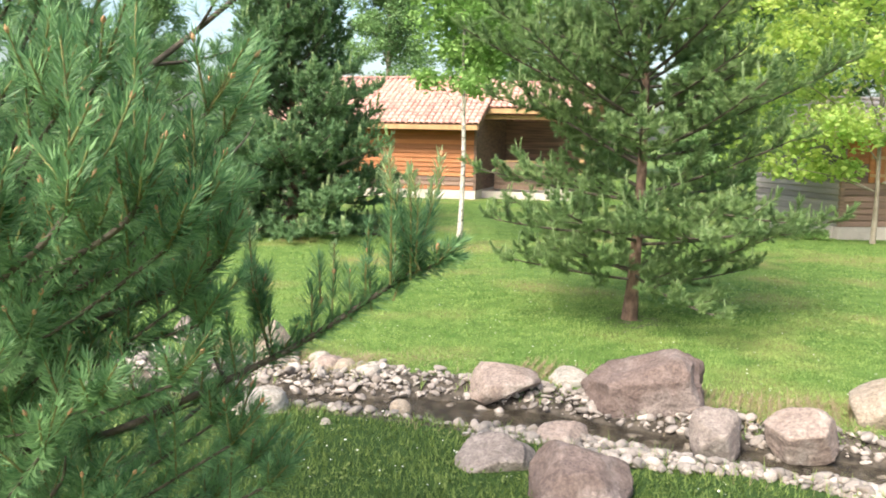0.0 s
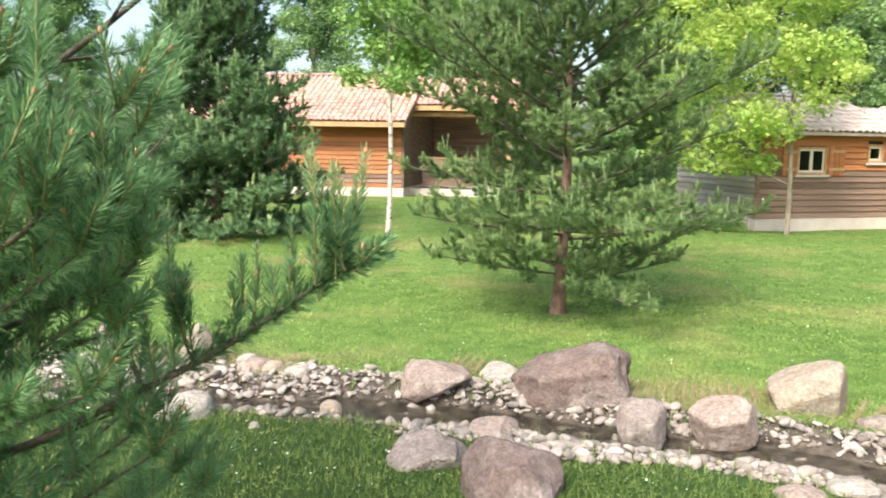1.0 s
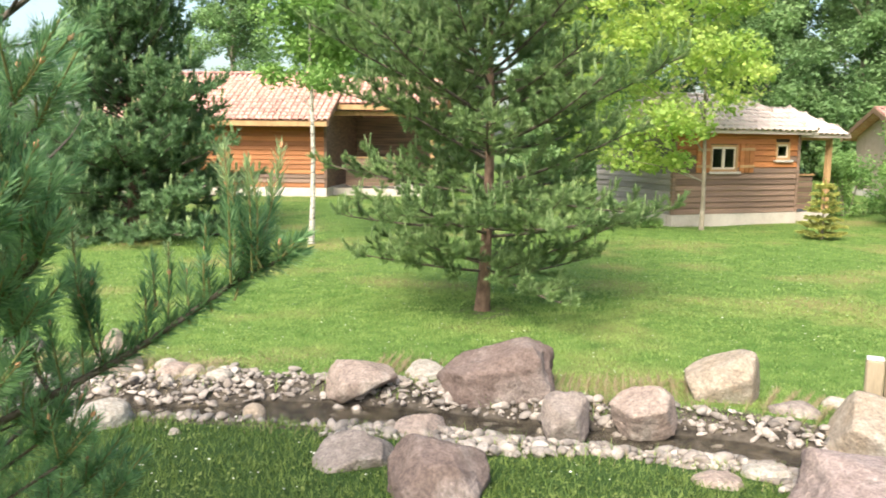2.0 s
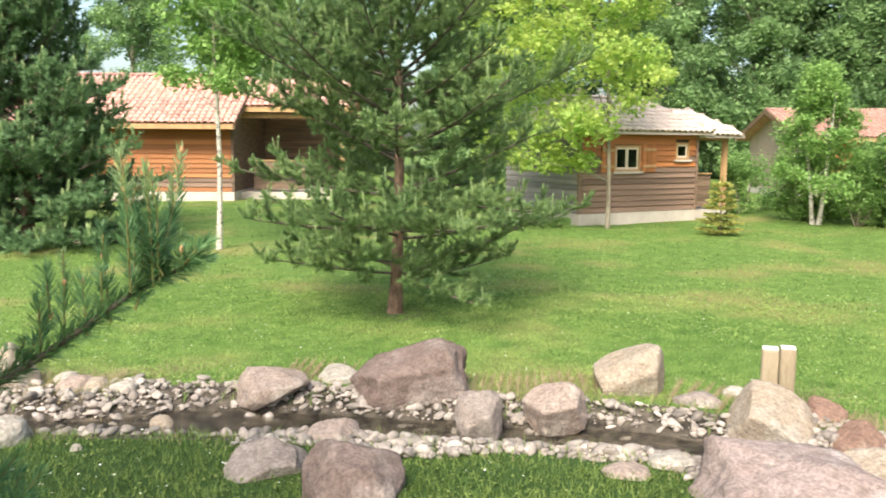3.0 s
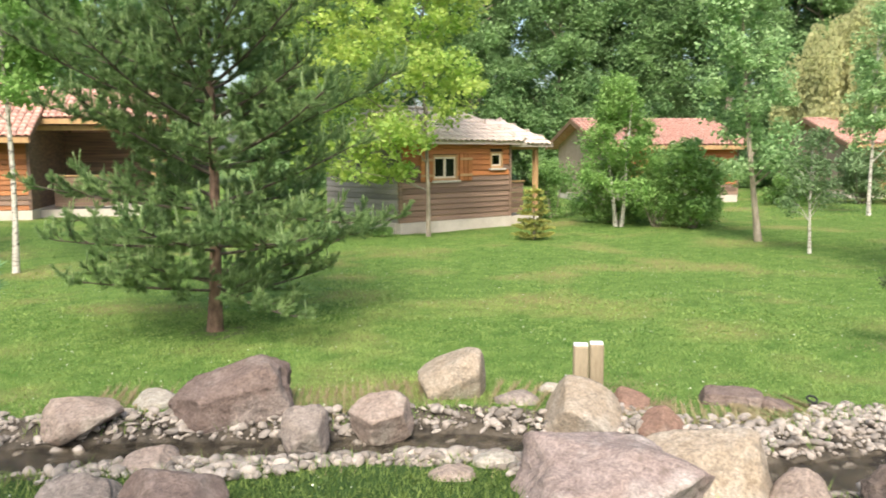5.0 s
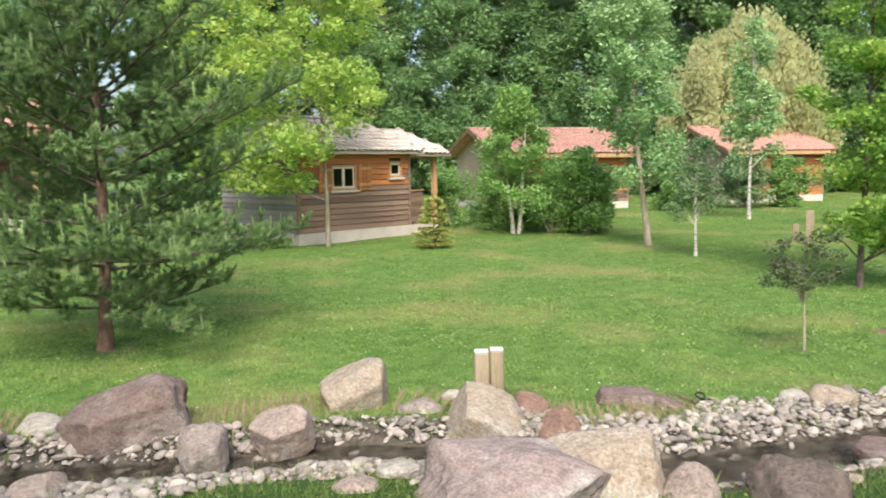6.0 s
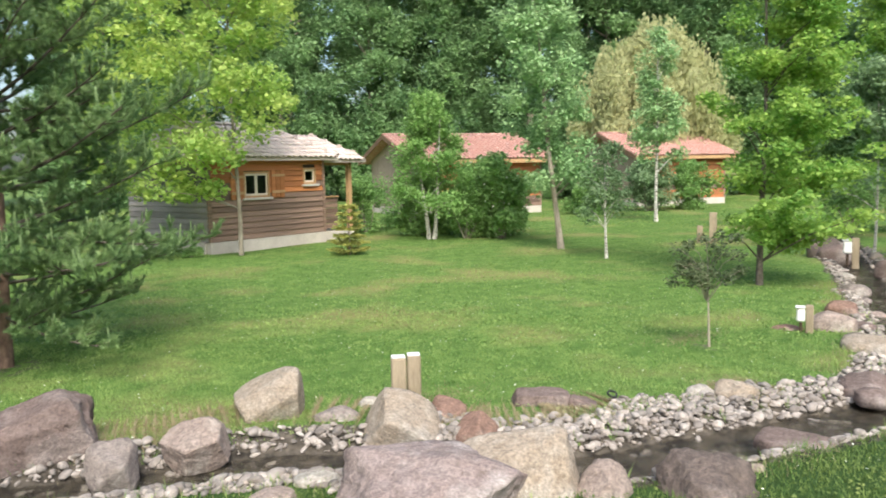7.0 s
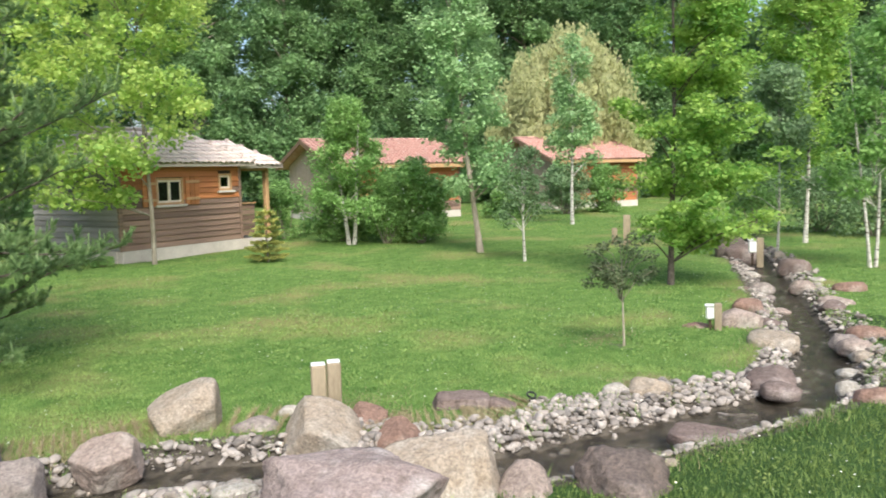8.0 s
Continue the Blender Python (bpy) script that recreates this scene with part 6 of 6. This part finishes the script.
def scatter(n, r0, r1, seed, power, a0=-34, a1=86, bank=0):
    """Spots on the lawn in front of the path, thinning with distance."""
    rng = np.random.RandomState(seed)
    r = r0 + (r1 - r0) * rng.rand(n) ** power
    a = np.radians(rng.uniform(a0, a1, n))
    x, y = r * np.sin(a), r * np.cos(a)
    d, side = stream_distance(x, y)
    edge = np.where(side > 0, np.where((x > 0.6) & (x < 3.6), 0.3, 0.5), np.where((x > 0.8) & (x < 3.4), 0.42, 0.22)) + 0.25 * (rng.rand(n) - 0.5)
    edge = edge + 0.1 * np.sin(x * 4.3 + y * 2.1) * np.sin(x * 1.7 - y * 3.1)
    keep = d > edge
    for tx, ty, tr in ((0.36, 15.8, 0.45), (8.05, 4.71, 0.3), (14.36, 10.89, 0.35), (2.22, 9.45, 0.6)):
        keep &= np.hypot(x - tx, y - ty) > tr * rng.rand(n)
    if bank:
        keep &= (side * bank > 0) | (x > 7.6)
    return x[keep], y[keep]


def build_grass():
    x, y = scatter(290000, 3.2, 11.0, 1, 1.0, bank=1)
    blades("grass", x, y, 0.030, 0.0085, "grass", 2, "short mown grass with clover", 1.3)
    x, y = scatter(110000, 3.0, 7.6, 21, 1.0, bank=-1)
    blades("grass", x, y, 0.048, 0.008, "near_grass", 22, "longer deep green grass on the near bank", 1.3)
    x, y = scatter(130000, 10.5, 27.0, 3, 1.0)
    blades("grass", x, y, 0.035, 0.016, "grass", 4, "mown grass of the far lawn", 1.3)
    x, y = scatter(60000, 26.5, 48.0, 15, 0.9)
    blades("grass", x, y, 0.06, 0.035, "grass", 19, "mown grass round the far houses")
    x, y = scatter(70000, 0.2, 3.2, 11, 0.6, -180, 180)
    blades("grass", x, y, 0.042, 0.0075, "near_grass", 12, "deep green grass beside the brook")
    x, y = scatter(35000, 3.2, 16.0, 13, 0.8, 86, 326)
    blades("grass", x, y, 0.045, 0.014, "grass", 14, "mown grass round the pine")
    # longer dry tufts along the water's edge
    rng = np.random.RandomState(6)
    k = rng.randint(0, len(LINE), 26000)
    s = np.where(rng.rand(len(k)) < 0.6, 1, -1)
    t = np.gradient(LINE[:, :2], axis=0)
    t /= np.linalg.norm(t, axis=1)[:, None]
    off = LINE[k, 2] + np.where(s > 0, 0.5, 0.32) + rng.normal(size=len(k)) * 0.09
    clump = np.sin(k * 0.33) + np.sin(k * 0.13 + 1) > -0.2
    x, y = LINE[k, 0] - t[k, 1] * off * s, LINE[k, 1] + t[k, 0] * off * s
    keep = clump & (x > -4) & (x < 14)
    half = keep & (rng.rand(len(k)) < 0.4)
    blades("grass_tufts", x[keep & ~half], y[keep & ~half], 0.075, 0.006, "grass", 7, "longer grass tufts along the bank", 0.9)
    blades("dry_grass", x[half], y[half], 0.06, 0.006, "dry_grass", 8, "dry straw-coloured grass along the bank", 1.1)
    # weeds at the water and straw patches on the far side
    rng = np.random.RandomState(16)
    k = rng.randint(0, len(LINE), 9000)
    s = np.where(rng.rand(len(k)) < 0.5, 1, -1)
    off = LINE[k, 2] + 0.1 + np.abs(rng.normal(size=len(k))) * 0.08
    clump = np.sin(k * 0.9) * np.sin(k * 0.23 + 2) > 0.25
    x, y = LINE[k, 0] - t[k, 1] * off * s, LINE[k, 1] + t[k, 0] * off * s
    keep = clump & (x > -3) & (x < 12)
    blades("weeds", x[keep], y[keep], 0.085, 0.008, "grass", 17, "green weeds at the water's edge", 1.2)
    cx = np.array([2.25, 2.75, -0.35, 0.9, 4.6, 8.3])
    cy = np.array([6.2, 5.9, 7.45, 7.05, 5.35, 5.1])
    i = rng.randint(0, 6, 5200)
    x, y = cx[i] + rng.normal(size=len(i)) * 0.3, cy[i] + rng.normal(size=len(i)) * 0.14
    blades("dry_grass", x, y, 0.035, 0.006, "dry_grass", 18, "dry straw patches in the lawn", 1.3)
    # a paler, drier strip where the lawn meets the stones
    k = rng.choice(np.where((LINE[:, 0] > -2.5) & (LINE[:, 0] < 6.8))[0], 52000)
    off = LINE[k, 2] + 0.68 + rng.normal(size=len(k)) * 0.17 + 0.1 * np.sin(k * 0.17)
    x, y = LINE[k, 0] - t[k, 1] * off, LINE[k, 1] + t[k, 0] * off
    keep = (x > -2.5) & (x < 9) & (np.sin(k * 0.21) + np.sin(k * 0.083 + 1) > -0.9)
    blades("dry_grass", x[keep], y[keep], 0.048, 0.0065, "dry_grass", 28, "dry straw-coloured edge of the lawn", 1.2)
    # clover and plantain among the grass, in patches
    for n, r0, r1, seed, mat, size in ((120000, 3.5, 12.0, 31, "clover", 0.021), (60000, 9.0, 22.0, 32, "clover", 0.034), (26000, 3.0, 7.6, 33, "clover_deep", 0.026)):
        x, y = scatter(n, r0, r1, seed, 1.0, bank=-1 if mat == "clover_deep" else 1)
        rng = np.random.RandomState(seed)
        patch = np.sin(x * 2.3 + 1.7 * np.sin(y * 1.9)) * np.sin(y * 2.9 + 1.3 * np.sin(x * 3.1)) + 0.6 * np.sin(x * 7.1 + 2 * np.sin(y * 6.3)) * np.sin(y * 8.3)
        ok = patch + 0.5 * rng.normal(size=len(x)) > 0.15
        x, y = x[ok], y[ok]
        v, f = leaves(np.stack([x, y, ground_z(x, y) + rng.uniform(0.012, 0.034, len(x))], 1), size * rng.uniform(0.6, 1.3, len(x)), rng, 1.6)
        tagged(new("clover", arrays_mesh("clover", v, f, M[mat])), "clover leaves in patches among the mown grass", "clover", kind="stuff")
    # daisies
    x, y = scatter(2600, 4.5, 17, 9, 0.9)
    rng = np.random.RandomState(10)
    v, f = leaves(np.stack([x, y, ground_z(x, y) + 0.04], 1), rng.uniform(0.010, 0.021, len(x)), rng, 2.5)
    tagged(new("daisies", arrays_mesh("daisies", v, f, M["petal"])), "tiny white daisies scattered over the lawn", "flowers", kind="stuff")


build_grass()
build_gravel()
